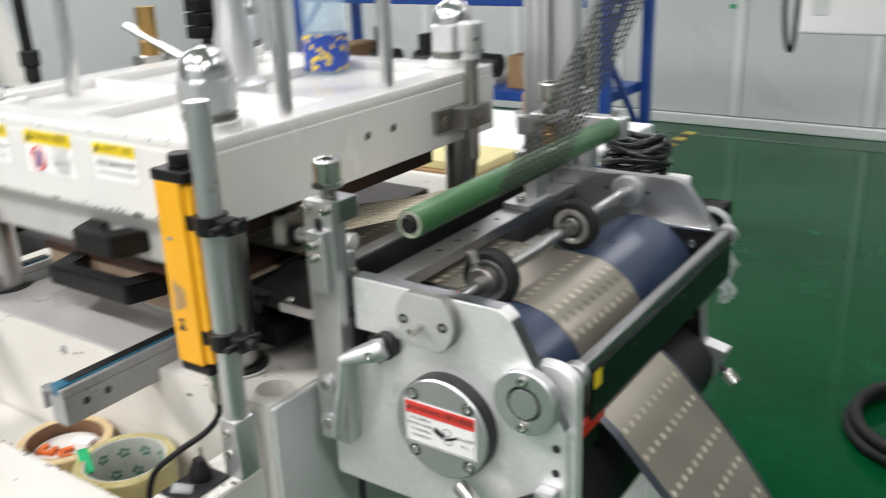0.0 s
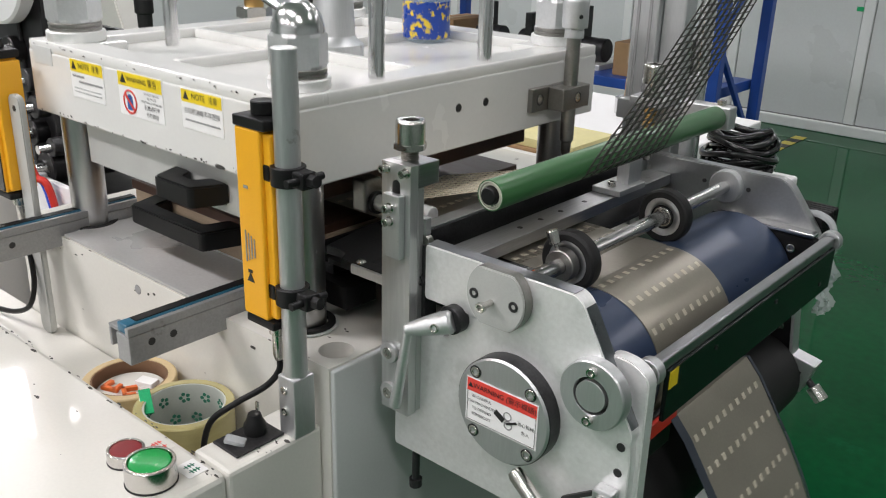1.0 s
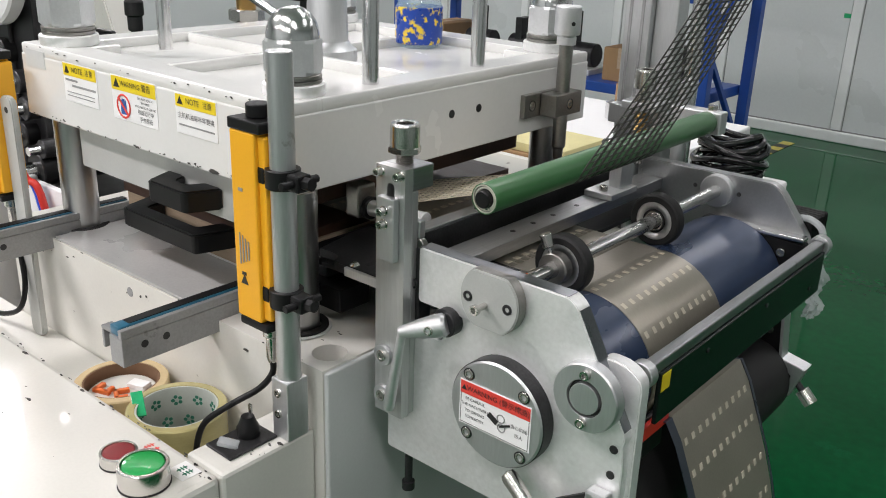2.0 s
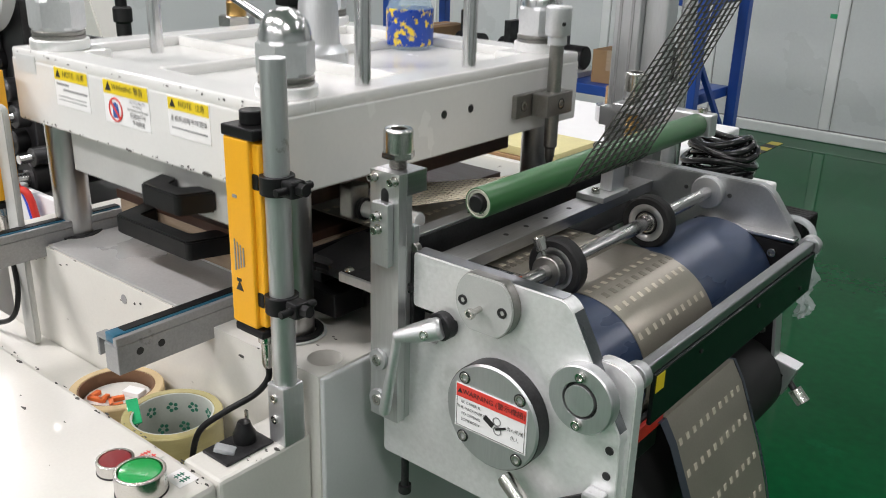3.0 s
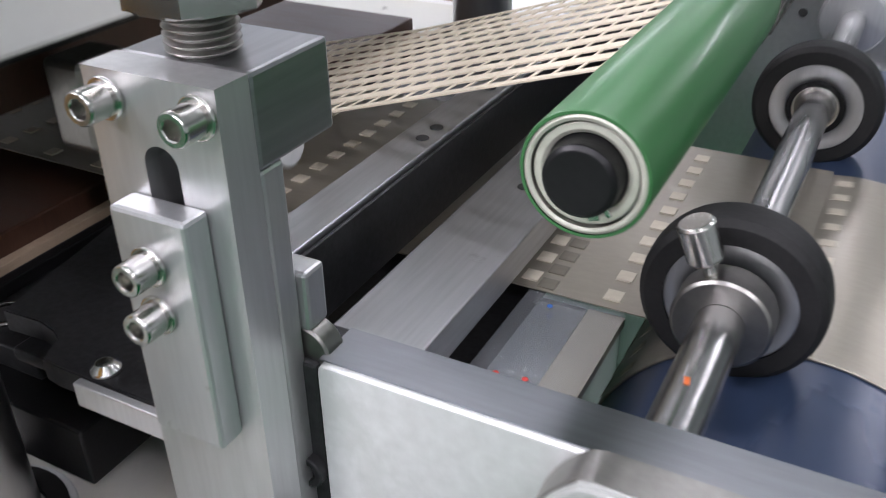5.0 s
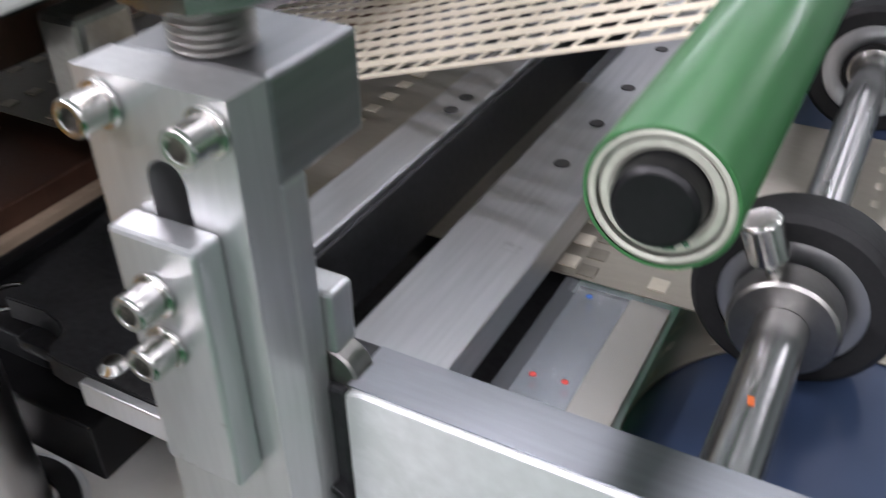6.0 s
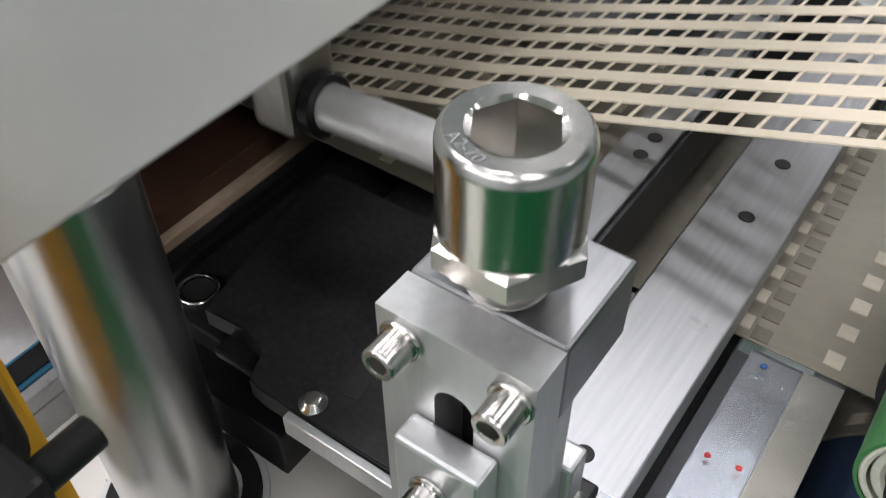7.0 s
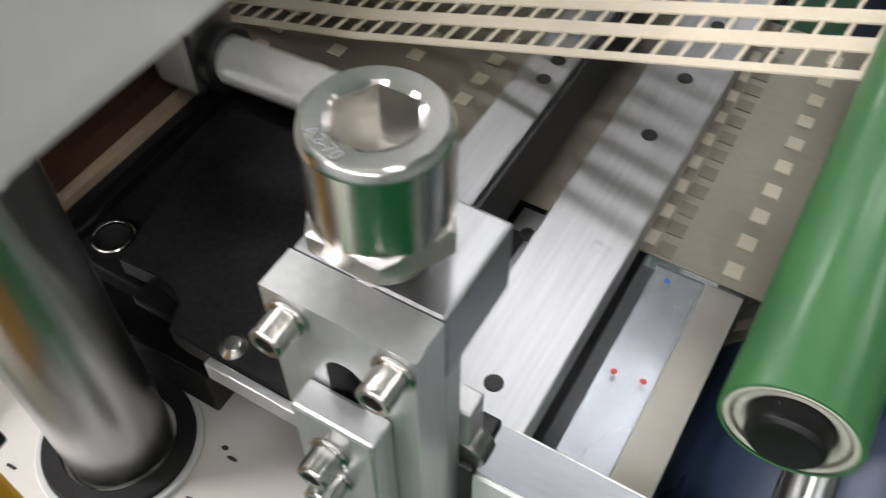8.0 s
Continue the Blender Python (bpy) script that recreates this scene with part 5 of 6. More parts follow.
def ribbon(pts, y0, y1, th=0.0006):
    """Sheet that follows (x, z) points between y0 and y1."""
    bm = bmesh.new()
    rows = []
    for i, (x, z) in enumerate(pts):
        a, b = pts[max(i - 1, 0)], pts[min(i + 1, len(pts) - 1)]
        d = Vector((b[0] - a[0], b[1] - a[1])).normalized()
        nx, nz = -d.y * th, d.x * th
        rows.append([bm.verts.new(v) for v in ((x, y0, z), (x, y1, z), (x + nx, y1, z + nz), (x + nx, y0, z + nz))])
    for a, b in zip(rows, rows[1:]):
        for k in range(4):
            bm.faces.new((a[k], a[(k + 1) % 4], b[(k + 1) % 4], b[k]))
    bm.faces.new(rows[0])
    bm.faces.new(rows[-1][::-1])
    return bm


HANG = [(-0.340, 1.0), (-0.322, 1.012), (-0.308, 1.015), (-0.296, 0.995), (-0.284, 0.966), (-0.268, 0.927), (-0.256, 0.892), (-0.246, 0.855), (-0.234, 0.80), (-0.216, 0.71), (-0.19, 0.6), (-0.155, 0.46), (-0.11, 0.3), (-0.06, 0.14), (0.0, 0.012), (0.06, 0.004)]


def hanging_web():
    t = thing("hanging_web", (-0.30, 0.85, 1.0), "grey film web hanging down to the floor", "film web")
    part("film", ribbon(HANG, 0.774, 0.928), SHEET, t)
    part("edge", ribbon([(x + 0.0012, z) for x, z in HANG], 0.7615, 0.7735), BLUESTEELFILM, t, "dark blue-grey film edge")
    part("edge", ribbon([(x + 0.0012, z) for x, z in HANG], 0.9285, 0.9325), BLUESTEELFILM, t, "dark blue-grey film edge")
    pm = patch_mesh("pale_mark", 0.0062, 0.0054, SHEETMARK)
    for i in range(3, 9):
        x, z = HANG[i]
        d = Vector((HANG[i + 1][0] - x, HANG[i + 1][1] - z)).normalized()
        ang = math.degrees(math.atan2(-d.y, d.x))
        for k in range(10):
            piece("pale_mark", pm, t, pose(x, 0.782 + 0.0148 * k, z, 0, ang, 0) @ Matrix.Translation((0.004, 0, 0.0011)))
    return t


def lattice(pts, y0, y1, rows, pitch, squeeze=None, thin=1.0, only=0):
    """Ladder-like waste web along 3D centre points; squeeze scales its width from point to point."""
    bm = bmesh.new()
    cen = [Vector(p) for p in pts]
    cum = [0.0]
    for a, b in zip(cen, cen[1:]):
        cum.append(cum[-1] + (b - a).length)

    def at(s):
        s = min(max(s, 0), cum[-1])
        i = max(k for k in range(len(cum) - 1) if cum[k] <= s + 1e-9)
        f = (s - cum[i]) / (cum[i + 1] - cum[i])
        q = 1.0
        if squeeze:
            q = squeeze[i] * (1 - f) + squeeze[i + 1] * f
        return cen[i].lerp(cen[i + 1], f), (cen[i + 1] - cen[i]).normalized(), q
    half = (y1 - y0) / 2

    def strip(path):
        prev = None
        for p, wv, nv in path:
            ring = [bm.verts.new(p + wv * a + nv * b) for a, b in ((-1, 0), (1, 0), (1, 0.0007), (-1, 0.0007))]
            if prev:
                for k in range(4):
                    bm.faces.new((prev[k], prev[(k + 1) % 4], ring[(k + 1) % 4], ring[k]))
            prev = ring
    steps = max(8, int(cum[-1] / 0.008))
    across = (y1 - y0) / rows
    for r in ([] if only == "rungs" else [only]):
        wide = (0.002 if r in (0, rows) else 0.0036) * thin
        path = []
        for i in range(steps + 1):
            p, d, q = at(cum[-1] * i / steps)
            side = Vector((0, 1, 0))
            nv = d.cross(side).normalized()
            path.append((p + side * (-half + across * r) * q, side * wide * q, nv))
        strip(path)
    k = 0
    s = 0.002
    while only == "rungs" and s < cum[-1]:
        p, d, q = at(s)
        side = Vector((0, 1, 0))
        nv = d.cross(side).normalized()
        for r in range(rows):
            a = p + side * (-half + across * r) * q + d * (0.0004 * (r % 2))
            b = p + side * (-half + across * (r + 1)) * q + d * 0.0016
            vs = [a - d * 0.0007, b - d * 0.0007, b + d * 0.0007, a + d * 0.0007]
            lo = [bm.verts.new(v) for v in vs]
            hi = [bm.verts.new(v + nv * 0.0006) for v in vs]
            bm.faces.new(lo)
            bm.faces.new(hi[::-1])
            for j in range(4):
                bm.faces.new((lo[j], lo[(j + 1) % 4], hi[(j + 1) % 4], hi[j]))
        s += pitch
    return bm


WEBY0, WEBY1 = 0.787, 0.938


def waste_web():
    x, z = ROLL
    r = RR + 0.0008
    low = thing("waste_web", (x, 0.865, z - RR), "cream punched-out waste web drawn off like a ladder net", "waste web")
    run = [(-0.74, 0.865, 1.116), (-0.64, 0.865, 1.142), (x - r * 0.26, 0.865, z - r * 0.966)]
    for k in range(11):
        part("strip", lattice(run, WEBY0, WEBY1, 10, 0.009, only=k), PAPER, low)
    tagged(part("rung_net", lattice(run, WEBY0, WEBY1, 10, 0.009, only="rungs"), PAPER, low), kind="stuff")
    wrap = []
    for i in range(13):
        a = radians(-105 + 15 * i)
        wrap.append((x + r * math.cos(a), 0.865 + 0.004 * max(0, i - 6), z + r * math.sin(a)))
    last = wrap[8]
    rise = wrap[:9]
    sq = [1.0] * 9
    for i in range(1, 15):
        f = i / 14
        rise.append((last[0] + 0.085 * f, last[1] + 0.42 * f, last[2] + 0.42 * f + 0.14 * f * f))
        sq.append(1.0 - 0.35 * f)
    up = thing("rising_waste_web", (x, 0.865, z), "dark-backed waste web drawn up from the green roller", "waste web")
    for k in range(11):
        part("strip", lattice(rise, WEBY0, WEBY1, 10, 0.009, sq, 0.8, k), WEBBACK, up)
    tagged(part("rung_net", lattice(rise, WEBY0, WEBY1, 10, 0.009, sq, 0.8, "rungs"), WEBBACK, up), kind="stuff")
    return low


def roller_stand():
    """Far stand of the green roller."""
    t = thing("roller_stand", (-0.5, 1.05, 1.135), "aluminium roller stand on a flat foot", "stand")
    part("foot", box(-0.536, -0.499, 0.970, 1.03, 1.1327, 1.140, 0.001), ALU, t)
    part("foot_screw", socket_screw((-0.517, 0.982, 1.140), (0, 0, 1), 0.005, 0.006), NICKEL, t)
    part("web_plate", box(-0.522, -0.506, 1.0, 1.03, 1.140, 1.185, 0.001), ALU, t)
    part("upright", rod((-0.505, 1.14, 1.0), (-0.505, 1.14, 1.25), 0.009, 24), ALU, t)
    part("end_bracket", box(-0.496, -0.431, 1.0865, 1.106, 1.203, 1.230, 0.002), ALU, t)
    part("bracket_screw", hexprism((-0.447, 1.096, 1.230), (0, 0, 1), 0.006, 0.006), NICKEL, t)
    part("bracket_screw", socket_screw((-0.452, 1.0865, 1.2155), (0, -1, 0), 0.0045, 0.003), NICKEL, t)
    part("profile", box(-0.606, -0.569, 1.15, 1.185, 0.4, 2.1, 0.002), ALU, t, "extruded aluminium profile")
    for x in (-0.597, -0.580):
        part("profile_groove", box(x - 0.002, x + 0.002, 1.1492, 1.1502, 0.4, 2.1, 0), INKGREY, t)
    part("profile", box(-0.5685, -0.536, 1.16, 1.19, 0.4, 2.1, 0.003), ALU, t)
    part("guide_tube", rod((-0.508, 1.16, 1.14), (-0.508, 1.16, 2.1), 0.0095, 24), CHROME, t)
    part("cross_block", box(-0.575, -0.526, 1.108, 1.15, 1.2105, 1.2215, 0.0015), ALU, t)
    part("tie_block", box(-0.605, -0.5, 1.13, 1.1495, 1.185, 1.2105, 0.0015), ALU, t)
    part("lock_nut", hexprism((-0.550, 1.12, 1.2215), (0, 0, 1), 0.0125, 0.008), NICKEL, t)
    part("thread", rod((-0.550, 1.12, 1.14), (-0.550, 1.12, 1.245), 0.0065, 20), NICKEL, t)
    part("cap_screw", socket_screw((-0.550, 1.12, 1.2385), (0, 0, 1), 0.0142, 0.024), NICKEL, t)
    prof = []
    for i in range(8):
        prof += [(0.0072, i * 0.0045), (0.0092, i * 0.0045 + 0.0022)]
    part("spring", lathe([(0, 0)] + prof + [(0, 0.036)], (-0.550, 1.12, 1.1735), (0, 0, 1), 20), BRASS, t)
    part("cap_nut", lathe([(0, 0), (0.006, 0), (0.006, 0.004), (0.0045, 0.008), (0.0025, 0.01), (0, 0.0105)], (-0.560, 1.06, 1.175), Vector((-0.3, -0.8, 0.3)).normalized(), 20), NICKEL, t)


def far_side():
    """Things on the far side of the machine."""
    t = thing("side_table", (-0.95, 1.6, 0), "white table beside the press with a sheet on it", "table")
    part("top", box(-1.6, -0.72, 1.36, 1.95, 1.0, 1.03, 0.004), WHITESHEET, t)
    for x in (-1.55, -0.78):
        for y in (1.4, 1.9):
            part("leg", box(x - 0.02, x + 0.02, y - 0.02, y + 0.02, 0, 1.0, 0.002), ALU, t)
    s = thing("paper_stack", (-0.9, 1.5, 1.03), "pale yellow pad on the white table", "paper pad")
    part("pad", box(-1.06, -0.83, 1.39, 1.53, 1.0362, 1.052, 0.001), PADYELLOW, s)
    part("board", box(-1.07, -0.82, 1.38, 1.54, 1.0302, 1.036, 0.001), CARD, s)
    cn = thing("metal_can", (-0.955, 1.8, 1.03), "shiny metal can with a cardboard tube standing in it", "can")
    part("can", lathe([(0, 0), (0.03, 0), (0.031, 0.001), (0.031, 0.034), (0.03, 0.035), (0, 0.035)], (-0.955, 1.8, 1.0304), (0, 0, 1), 32), CHROME, cn)
    part("tube", pipe((-0.955, 1.8, 1.0655), (-0.955, 1.8, 1.105), 0.0125, 0.0105, 24), CARD, cn)
    b = thing("control_box", (-0.45, 1.3, 0.9), "white electrical box beside the side plate", "control box")
    part("body", box(-0.56, -0.425, 1.22, 1.34, 0.0, 1.098, 0.004), WHITESHEET, b)
    c = thing("cable_coil", (-0.5, 1.27, 1.1), "coiled glossy black cables", "cable coil")
    rnd = random.Random(3)
    for k in range(9):
        z = 1.104 + 0.007 * k
        rr = 0.046 + rnd.uniform(-0.008, 0.006)
        cx, cy = -0.490 + rnd.uniform(-0.007, 0.007), 1.275 + rnd.uniform(-0.007, 0.007)
        pts = [(cx + rr * math.cos(a), cy + rr * math.sin(a) * 0.85, z + 0.006 * math.sin(a * 2 + k)) for a in [2 * math.pi * i / 14 for i in range(15)]]
        part("cable", tube(pts, 0.0052, 8), GLOSSBLACK, c)
    m = thing("stepper_motor", (-0.33, 1.15, 1.08), "black ribbed drive motor with a bagged cable", "motor")
    for k in range(7):
        part("cooling_fin", box(-0.366, -0.318, 1.125 + 0.008 * k, 1.1305 + 0.008 * k, 1.062, 1.116, 0.003), BLACK, m)
    part("body", box(-0.361, -0.323, 1.1227, 1.185, 1.067, 1.111, 0.003), BLACK, m)
    bag = thing("plastic_bag", (-0.29, 1.12, 1.0), "crumpled clear plastic bag hanging from the motor", "plastic bag")
    rnd = random.Random(5)
    bm = bmesh.new()
    prev = None
    for i in range(34):
        f = i / 33
        z = 1.098 - 0.098 * f
        cx = -0.302 + 0.004 * math.sin(i * 0.5)
        rr = 0.0035 + 0.006 * math.sin(min(1, f * 1.25) * 1.5) + rnd.uniform(-0.0008, 0.0008)
        ring = []
        for k in range(20):
            a = 2 * math.pi * k / 20
            fold = 0.75 + 0.35 * math.sin(5 * a + 1.3 * math.sin(i * 0.6)) + rnd.uniform(-0.22, 0.22)
            ring.append(bm.verts.new((cx + rr * fold * math.cos(a), 1.123 + rr * 1.1 * fold * math.sin(a), z + rnd.uniform(-0.0012, 0.0012))))
        if prev:
            for k in range(20):
                bm.faces.new((prev[k], prev[(k + 1) % 20], ring[(k + 1) % 20], ring[k]))
        prev = ring
    part("film", bm, BAGFILM, bag)
    part("neck", tube([(-0.338, 1.128, 1.116), (-0.322, 1.124, 1.118), (-0.308, 1.123, 1.111), (-0.3025, 1.123, 1.096)], 0.0042, 10), BAGFILM, bag)
    h = thing("air_hose", (-0.2, 2.75, 0), "black air hose coiled on the green floor", "hose")
    bm = None
    for k in range(2):
        rr = 0.245 - 0.004 * k
        pts = [(-0.10 + 0.012 * k + rr * math.cos(a), 2.72 + rr * math.sin(a), 0.0185 + 0.034 * k + 0.003 * math.sin(3 * a)) for a in [2 * math.pi * i / 20 for i in range(21)]]
        bm = tube(pts, 0.018, 12, bm)
    part("hose", bm, RUBBER, h)


def storage_rack():
    t = thing("storage_rack", (-2.7, 4.2, 0), "blue steel storage rack with parts and boxes on it", "storage rack")
    for x in (-3.6, -1.72):
        for y in (3.95, 4.45):
            part("upright", box(x - 0.025, x + 0.025, y - 0.025, y + 0.025, 0, 2.1, 0.003), RACKBLUE, t)
        part("brace", box(-0.012, 0.012, -0.012, 0.012, -0.36, 0.36, 0.002, None, pose(x, 4.2, 0.62, 44, 0, 0)), RACKBLUE, t)
        part("brace", box(-0.012, 0.012, -0.012, 0.012, -0.36, 0.36, 0.002, None, pose(x, 4.2, 1.15, -44, 0, 0)), RACKBLUE, t)
    for z in (0.15, 0.62, 1.08, 1.6):
        part("shelf", box(-3.57, -1.75, 3.95, 4.45, z, z + 0.05, 0.004), RACKBLUE, t)
    rnd = random.Random(11)
    for z in (0.2, 0.67, 1.13):
        x = -3.5
        while x < -2.0:
            w, h = rnd.uniform(0.14, 0.3), rnd.uniform(0.12, 0.3)
            kind = rnd.random()
            if kind < 0.45:
                b = thing("carton", (x + w / 2, 4.2, z), "brown cardboard carton on a rack shelf", "carton", "cartons")
                part("body", box(x, x + w, 4.02, 4.34, z, z + h, 0.004), CARD, b)
                part("tape_strip", box(x + w * 0.42, x + w * 0.58, 4.0185, 4.3415, z + h * 0.4, z + h + 0.001, 0), PLY, b)
            else:
                b = thing("spare_part", (x + w / 2, 4.2, z), "grey metal machine part on a rack shelf", "machine part", "spare parts")
                part("base", box(x, x + w, 4.05, 4.3, z, z + 0.03, 0.004), STEEL, b)
                part("body", rod((x + 0.02, 4.15, z + 0.09), (x + w - 0.02, 4.15, z + 0.09), 0.06, 20), DARKSTEEL, b)
                part("post", box(x + w * 0.3, x + w * 0.5, 4.1, 4.2, z + 0.03, z + h, 0.004), DARKSTEEL, b)
            x += w + rnd.uniform(0.03, 0.12)


def left_machinery():
    """Rollers and drives beyond the press on its infeed side."""
    t = thing("infeed_unit", (-1.9, 0.9, 0), "dark infeed roller unit with black rollers", "machine unit")
    part("frame", box(-2.3, -1.76, 0.5, 1.4, 0, 0.95, 0.006), CREAM, t)
    part("side_plate", box(-2.0, -1.64, 0.87, 0.885, 0.95, 1.28, 0.004), DARKSTEEL, t)
    part("side_plate", box(-2.0, -1.64, 1.02, 1.032, 0.95, 1.20, 0.004), DARKSTEEL, t)
    for x, z, r in ((-1.74, 1.165, 0.026), (-1.69, 1.115, 0.022), (-1.67, 1.068, 0.022), (-1.69, 1.016, 0.024), (-1.65, 0.955, 0.034), (-1.62, 1.0, 0.018)):
        part("roller", rod((x, 0.845, z), (x, 1.02, z), r, 28), BLACK if r > 0.023 else DARKSTEEL, t)
        part("journal", rod((x, 0.82, z), (x, 0.846, z), r * 0.5, 20), CHROME, t)
    part("cover", box(-1.70, -1.50, 0.83, 0.843, 0.5, 0.94, 0.003), WHITESHEET, t, "white sheet metal cover")
    part("lower_frame", box(-1.76, -1.3, 0.9, 1.3, 0.5, 0.90, 0.004), DARKSTEEL, t)
    b = thing("cover_panel", (-3.3, 1.95, 0), "cream slanted machine cover", "machine cover")
    part("panel", prism([(-4.1, 0.0), (-2.85, 0.0), (-3.155, 0.96), (-3.39, 1.5), (-4.1, 1.5)], 1.9, 2.0, 0.006), CREAM, b)
    u = thing("unwind_disc", (-1.76, 0.86, 0.95), "grey round unwind flange", "reel flange")
    part("disc", lathe([(0, 0), (0.115, 0), (0.12, 0.004), (0.12, 0.026), (0.115, 0.03), (0, 0.03)], (-1.73, 0.83, 1.335), (0, 1, 0), 48), GREYPAINT, u)
    part("hub", rod((-1.73, 0.80, 1.335), (-1.73, 0.83, 1.335), 0.03, 24), DARKSTEEL, u)
    part("stand", box(-1.80, -1.72, 0.8605, 0.869, 0.95, 1.36, 0.003), DARKSTEEL, u)
    cb = thing("cable_bundle", (-2.97, 1.88, 0), "thick black cable bundle hanging beside the cover", "cable")
    part("cable", tube([(-2.95, 1.86, 1.6), (-2.945, 1.86, 1.3), (-2.94, 1.86, 1.1), (-2.93, 1.86, 0.98), (-2.93, 1.86, 0.4), (-2.93, 1.86, 0.01)], 0.020, 10), BLACK, cb)
    part("connector", lathe([(0, 0), (0.022, 0), (0.026, 0.006), (0.026, 0.05), (0.033, 0.055), (0.033, 0.10), (0.028, 0.106), (0, 0.106)], (-2.937, 1.86, 1.0), (0, 0, 1), 20), RUBBER, cb, "ribbed black connector")
    hf = thing("hydraulic_fitting", (-1.31, 1.09, 0.95), "steel pipe fitting with a brass neck and a chromed lever", "pipe fitting")
    part("post", rod((-1.31, 1.09, 0.0), (-1.31, 1.09, 1.2475), 0.02, 24), ALU, hf)
    part("hex", hexprism((-1.31, 1.09, 1.248), (0, 0, 1), 0.031, 0.02), NICKEL, hf, "bright hexagon fitting")
    part("neck", lathe([(0.016, 0), (0.017, 0.002), (0.017, 0.022), (0.0155, 0.024), (0.0165, 0.026), (0.0165, 0.08), (0, 0.08)], (-1.31, 1.09, 1.268), (0, 0, 1), 28), BRASS, hf, "dull brass neck")
    part("lever", rod((-1.345, 1.075, 1.316), (-1.165, 1.075, 1.252), 0.0075, 20), CHROME, hf, "chromed lever")
    d = thing("drag_chain", (-1.9, 1.75, 1.3), "black cable drag chain", "drag chain")
    for k in range(9):
        part("link", box(-1.93, -1.88, 1.7, 1.75, 1.20 + 0.035 * k, 1.232 + 0.035 * k, 0.004), BLACK, d)
    part("carrier", box(-1.935, -1.875, 1.752, 1.80, 0.0, 1.55, 0.003), DARKSTEEL, d)
    p = thing("guard_post", (-1.095, 0.56, 0.897), "aluminium post of the second light curtain", "guard post")
    part("post", prism(rounded([(-1.119, 0.8971), (-1.090, 0.8971), (-1.090, 1.215), (-1.119, 1.215)], 0.012), 0.566, 0.574, 0.0015), GREYPLATE, p)
    part("bore", rod((-1.1045, 0.5665, 1.198), (-1.1045, 0.5655, 1.198), 0.004, 14), INK, p)
    lc = thing("sensor_cable", (-1.13, 0.56, 0.9), "black sensor cable looped into the trough", "cable")
    part("cable", tube([(-1.138, 0.57, 1.045), (-1.12, 0.565, 1.01), (-1.108, 0.56, 0.97), (-1.12, 0.555, 0.935), (-1.16, 0.55, 0.915), (-1.22, 0.545, 0.905)], 0.0035, 10), BLACK, lc)
    for k, m in enumerate((REDHOSE, BLUEHOSE)):
        hs = thing("air_tube", (-1.6, 0.8, 0.5), ("red" if k == 0 else "blue") + " plastic air tube", "air tube", "air tubes")
        part("tube", tube([(-1.66, 0.78, 1.07), (-1.62 - 0.008 * k, 0.79, 1.02), (-1.60 - 0.008 * k, 0.80, 0.96), (-1.57 - 0.01 * k, 0.815, 0.90), (-1.52, 0.82, 0.5)], 0.007, 8), m, hs)


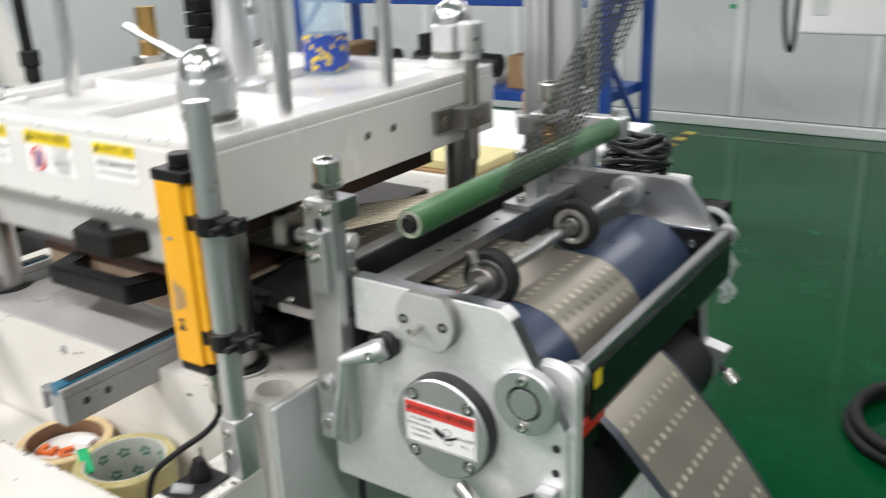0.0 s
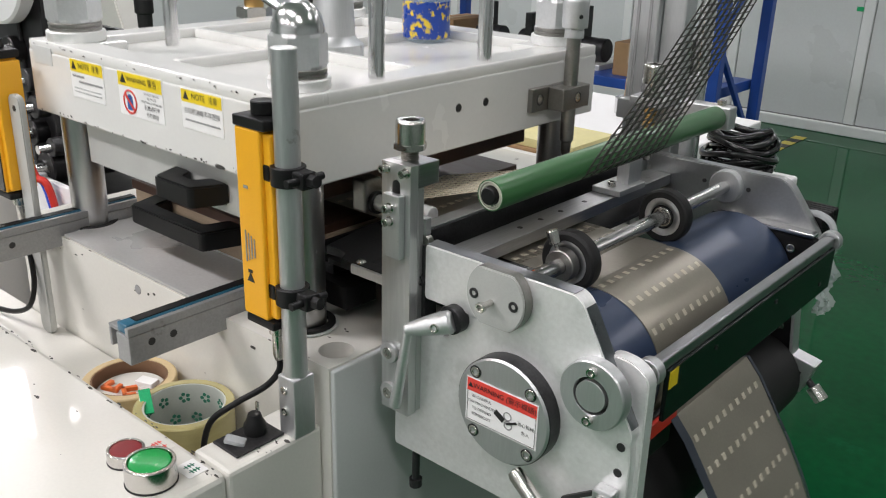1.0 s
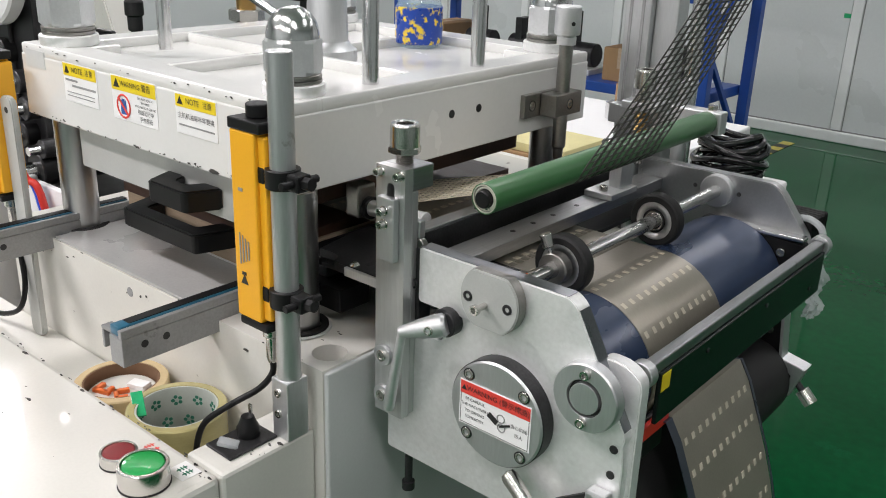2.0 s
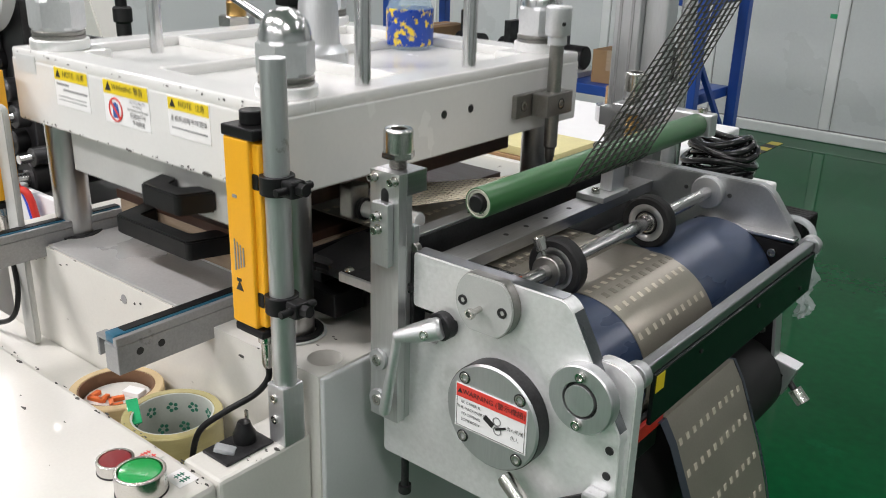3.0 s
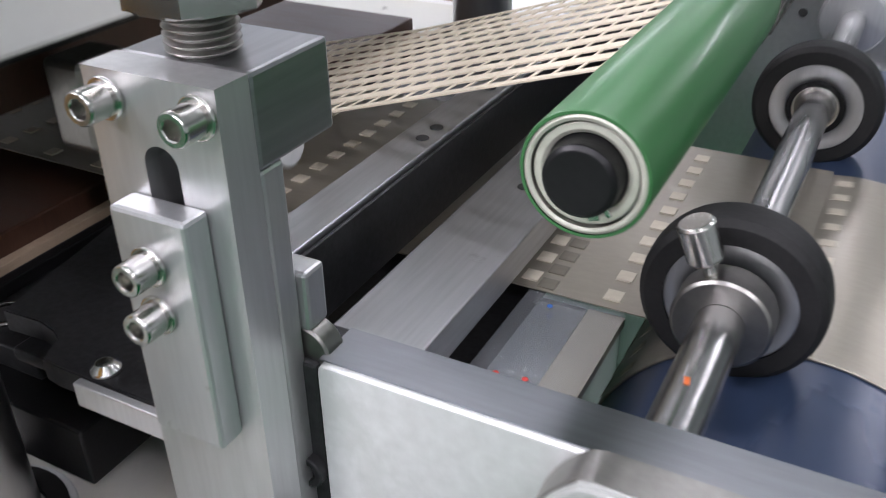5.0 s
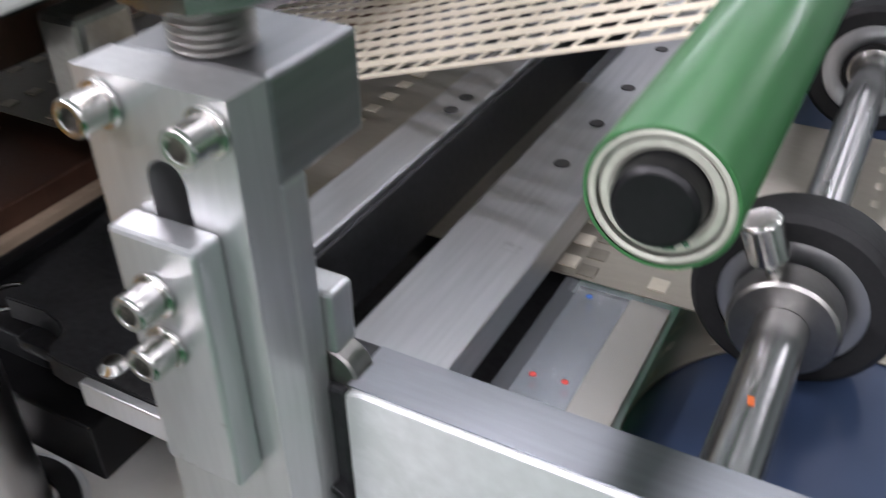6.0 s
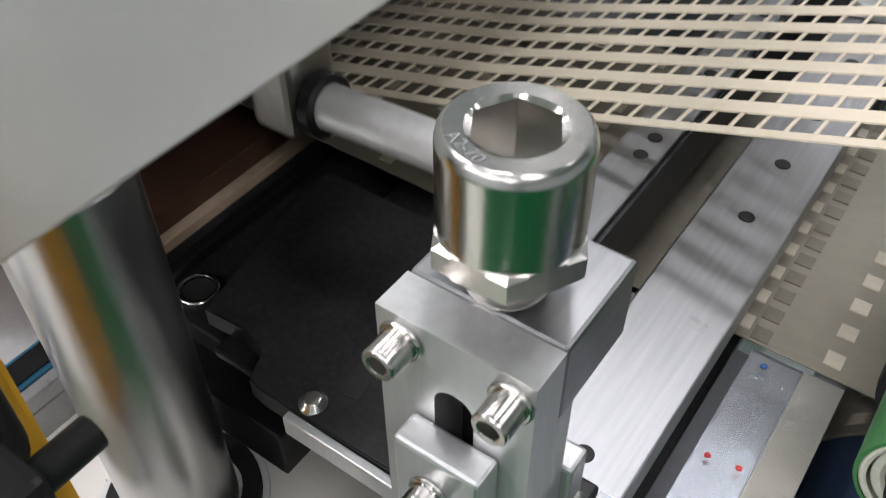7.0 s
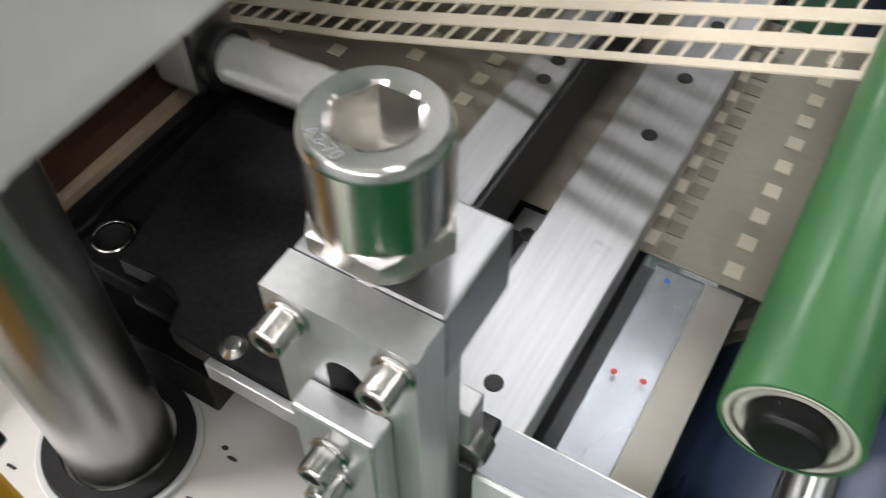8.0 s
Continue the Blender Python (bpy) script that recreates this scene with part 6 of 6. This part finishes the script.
def small_things():
    cable = thing("sensor_cable", (-0.6, 0.53, 0.99), "black sensor cable bending down to the trough", "cable")
    gx, gz = -0.6215, 1.035
    part("cable", tube([(gx, 0.5695, gz + 0.004), (gx, 0.569, gz - 0.012), (-0.632, 0.56, 1.005), (-0.655, 0.54, 0.985), (-0.672, 0.522, 0.965), (-0.678, 0.515, 0.93), (-0.676, 0.515, 0.90)], 0.0032, 10), BLACK, cable)
    plug = thing("mains_plug", (-0.605, 0.5, DECK), "black mains plug with a scrap of clear tape", "plug")
    part("body", lathe([(0, 0), (0.011, 0), (0.011, 0.008), (0.008, 0.014), (0.006, 0.02), (0, 0.021)], (-0.617, 0.534, DECK + 0.003), (0, 0, 1), 24), BLACK, plug)
    part("pin", box(-0.620, -0.616, 0.5375, 0.5395, DECK + 0.022, DECK + 0.033, 0.0003), NICKEL, plug)
    bm = box(-0.010, 0.010, -0.006, 0.006, 0, 0.005, 0.0018, None, pose(-0.615, 0.509, DECK + 0.0035, 0, 14, 40))
    part("tape_scrap", bm, BAGFILM, plug)
    push_button((-0.624, 0.428, DECK), 0.0222, 0.021, BTNGREEN, "large green push button in a bright bezel")
    push_button((-0.667, 0.43, DECK), 0.0168, 0.0125, BTNRED, "dark red push button in a bright bezel")
    for (x, y), ink, lb in (((-0.612, 0.462), COREGREEN, "small white label with green characters"), ((-0.664, 0.462), LABELR, "small white label with red characters")):
        lab = thing("deck_label", (x, y, DECK), lb, "label", "deck labels")
        part("paper", box(x - 0.014, x + 0.010, y - 0.011, y + 0.009, DECK + 0.0002, DECK + 0.0006, 0), CREAM if ink is LABELR else LABELW, lab)
        for k in range(2):
            for j in range(3):
                part("glyph", box(x - 0.009 + 0.0085 * k, x - 0.003 + 0.0085 * k, y - 0.004 + 0.003 * j, y - 0.0028 + 0.003 * j, DECK + 0.0006, DECK + 0.0008, 0), ink, lab)
            part("glyph", box(x - 0.0066 + 0.0085 * k, x - 0.0054 + 0.0085 * k, y - 0.006, y + 0.005, DECK + 0.0006, DECK + 0.0009, 0), ink, lab)
    tape_roll((-0.735, 0.534, 0.897), 0.051, 0.040, 0.058, CLEARTAPE, TAPECORE, "roll of clear packing tape with green printed core", True)
    tape_roll((-0.8375, 0.532, 0.897), 0.0505, 0.039, 0.05, MASKTAPE, MASKCORE, "roll of tan masking tape holding small parts")
    clip = thing("plastic_clip", (-0.845, 0.505, 0.93), "small orange plastic clips inside the tape roll", "plastic clip")
    for i, (dx, dy, a) in enumerate(((-0.012, -0.012, 20), (0.012, -0.006, -25))):
        bm = box(-0.011, 0.011, -0.008, -0.003, 0.036, 0.041, 0.001, None, pose(-0.8375 + dx, 0.53 + dy, 0.8975, 0, 0, a))
        bm = box(-0.011, -0.005, -0.008, 0.009, 0.036, 0.041, 0.001, bm, pose(-0.8375 + dx, 0.53 + dy, 0.8975, 0, 0, a))
        bm = box(0.004, 0.009, -0.008, 0.006, 0.036, 0.041, 0.001, bm, pose(-0.8375 + dx, 0.53 + dy, 0.8975, 0, 0, a))
        part("clip", bm, ORANGE, clip)
    part("filler", rod((-0.8375, 0.532, 0.8975), (-0.8375, 0.532, 0.9335), 0.0385, 32), CREAM, clip)
    part("paper_scrap", box(-0.011, 0.011, -0.007, 0.007, 0.0365, 0.042, 0.0005, None, pose(-0.830, 0.548, 0.8975, 0, 0, 20)), LABELW, clip, "scrap of white paper")
    tab = thing("tape_tab", (-0.765, 0.49, 0.95), "torn green film tab on the clear tape roll", "tape tab")
    part("tab", box(-0.016, 0.016, -0.006, 0.006, 0, 0.002, 0.0005, None, pose(-0.768, 0.51, 0.953, 0, 24, -25)), GREENFILM, tab)


def bottle():
    p = (-0.860, 1.036, PZ1 - 0.012)
    t = thing("drink_bottle", p, "clear plastic drink bottle with a blue and yellow wrapper", "bottle")
    part("body", lathe([(0, 0), (0.026, 0), (0.031, 0.004), (0.032, 0.02), (0.0315, 0.056), (0.0285, 0.064), (0.032, 0.074), (0.030, 0.08), (0.032, 0.086), (0.030, 0.092), (0.032, 0.098), (0.032, 0.125), (0.026, 0.155), (0.0135, 0.18), (0.0135, 0.199), (0, 0.2)], p, (0, 0, 1), 32), BOTTLE, t)
    part("wrapper", pipe((p[0], p[1], p[2] + 0.006), (p[0], p[1], p[2] + 0.055), 0.0329, 0.0322, 32), WRAPBLUE, t, "blue and yellow printed wrapper")
    part("cap", rod((p[0], p[1], p[2] + 0.189), (p[0], p[1], p[2] + 0.207), 0.0155, 24), LABELW, t)
    return t


room()
machine_base()
guard_post()
light_curtain(-0.6295, 0.5695, 1.083, 1.260, "yellow safety light curtain clamped to the post")
light_curtain(-1.146, 0.57, 1.088, 1.255, "second yellow safety light curtain with a black window", True)
for cz in (1.2235, 1.1125):
    post_clamp(cz)
head = press_head()
columns()
lower_die()
slide_rail(-0.741, 0.478, 0.66, "aluminium die slide rail with blue strip")
slide_rail(-1.085, 0.40, 0.70, "aluminium die slide rail with blue strip")
side_plate_near()
side_plate_far()
drum = feed_drum()
black_drum()
red_strip()
press_shaft()
pinch_roller(0.758, True)
pinch_roller(0.942, False)
nip_bars()
web_sheet()
green_roller()
tensioner()
clamp_lever()
gate()
hang = hanging_web()
web = waste_web()
roller_stand()
far_side()
storage_rack()
left_machinery()
small_things()
drink = bottle()


# ---- what moves ----
STROKE, PERIOD, LOW = 0.0125, 0.53, 0.955


def motions():
    times = [4 * k / FPS for k in range(60)] + [8.0]

    def lift(t):
        return STROKE * (1 - math.cos(2 * math.pi * (t - LOW) / PERIOD))
    walk(head, [(t, pose(HEAD_BASE[0], HEAD_BASE[1], HEAD_BASE[2] + lift(t))) for t in times])
    b = Vector(drink.location)
    walk(drink, [(t, pose(b.x, b.y, b.z + lift(t))) for t in times])
    w = Vector(web.location)
    walk(web, [(t, pose(w.x, w.y, w.z, 0, 55 * lift(t) - 0.6, 0)) for t in times])
    # the hanging web is blown out at first and then falls back
    hp = Vector(hang.location)
    swing = [(0.0, -22), (0.3, -23), (0.6, -22), (0.8, -19), (1.0, -11), (1.15, -4), (1.3, 0), (1.5, 1), (1.8, 0), (3.0, 0), (4.7, 0), (5.8, 0), (8.0, 0)]
    walk(hang, [(t, pose(hp.x, hp.y, hp.z, 0, a, 0)) for t, a in swing])
    # the drum indexes one pitch for each stroke, while the head is up
    rows = []
    for t in times:
        ph = (t - LOW) / PERIOD
        k = math.floor(ph)
        f = min(max((ph - k - 0.3) / 0.4, 0), 1)
        f = f * f * (3 - 2 * f)
        rows.append((t, pose(DRUM[0], 0.88, DRUM[1], 0, (360 / 14) * (k + f), 0)))
    walk(drum, rows)


motions()
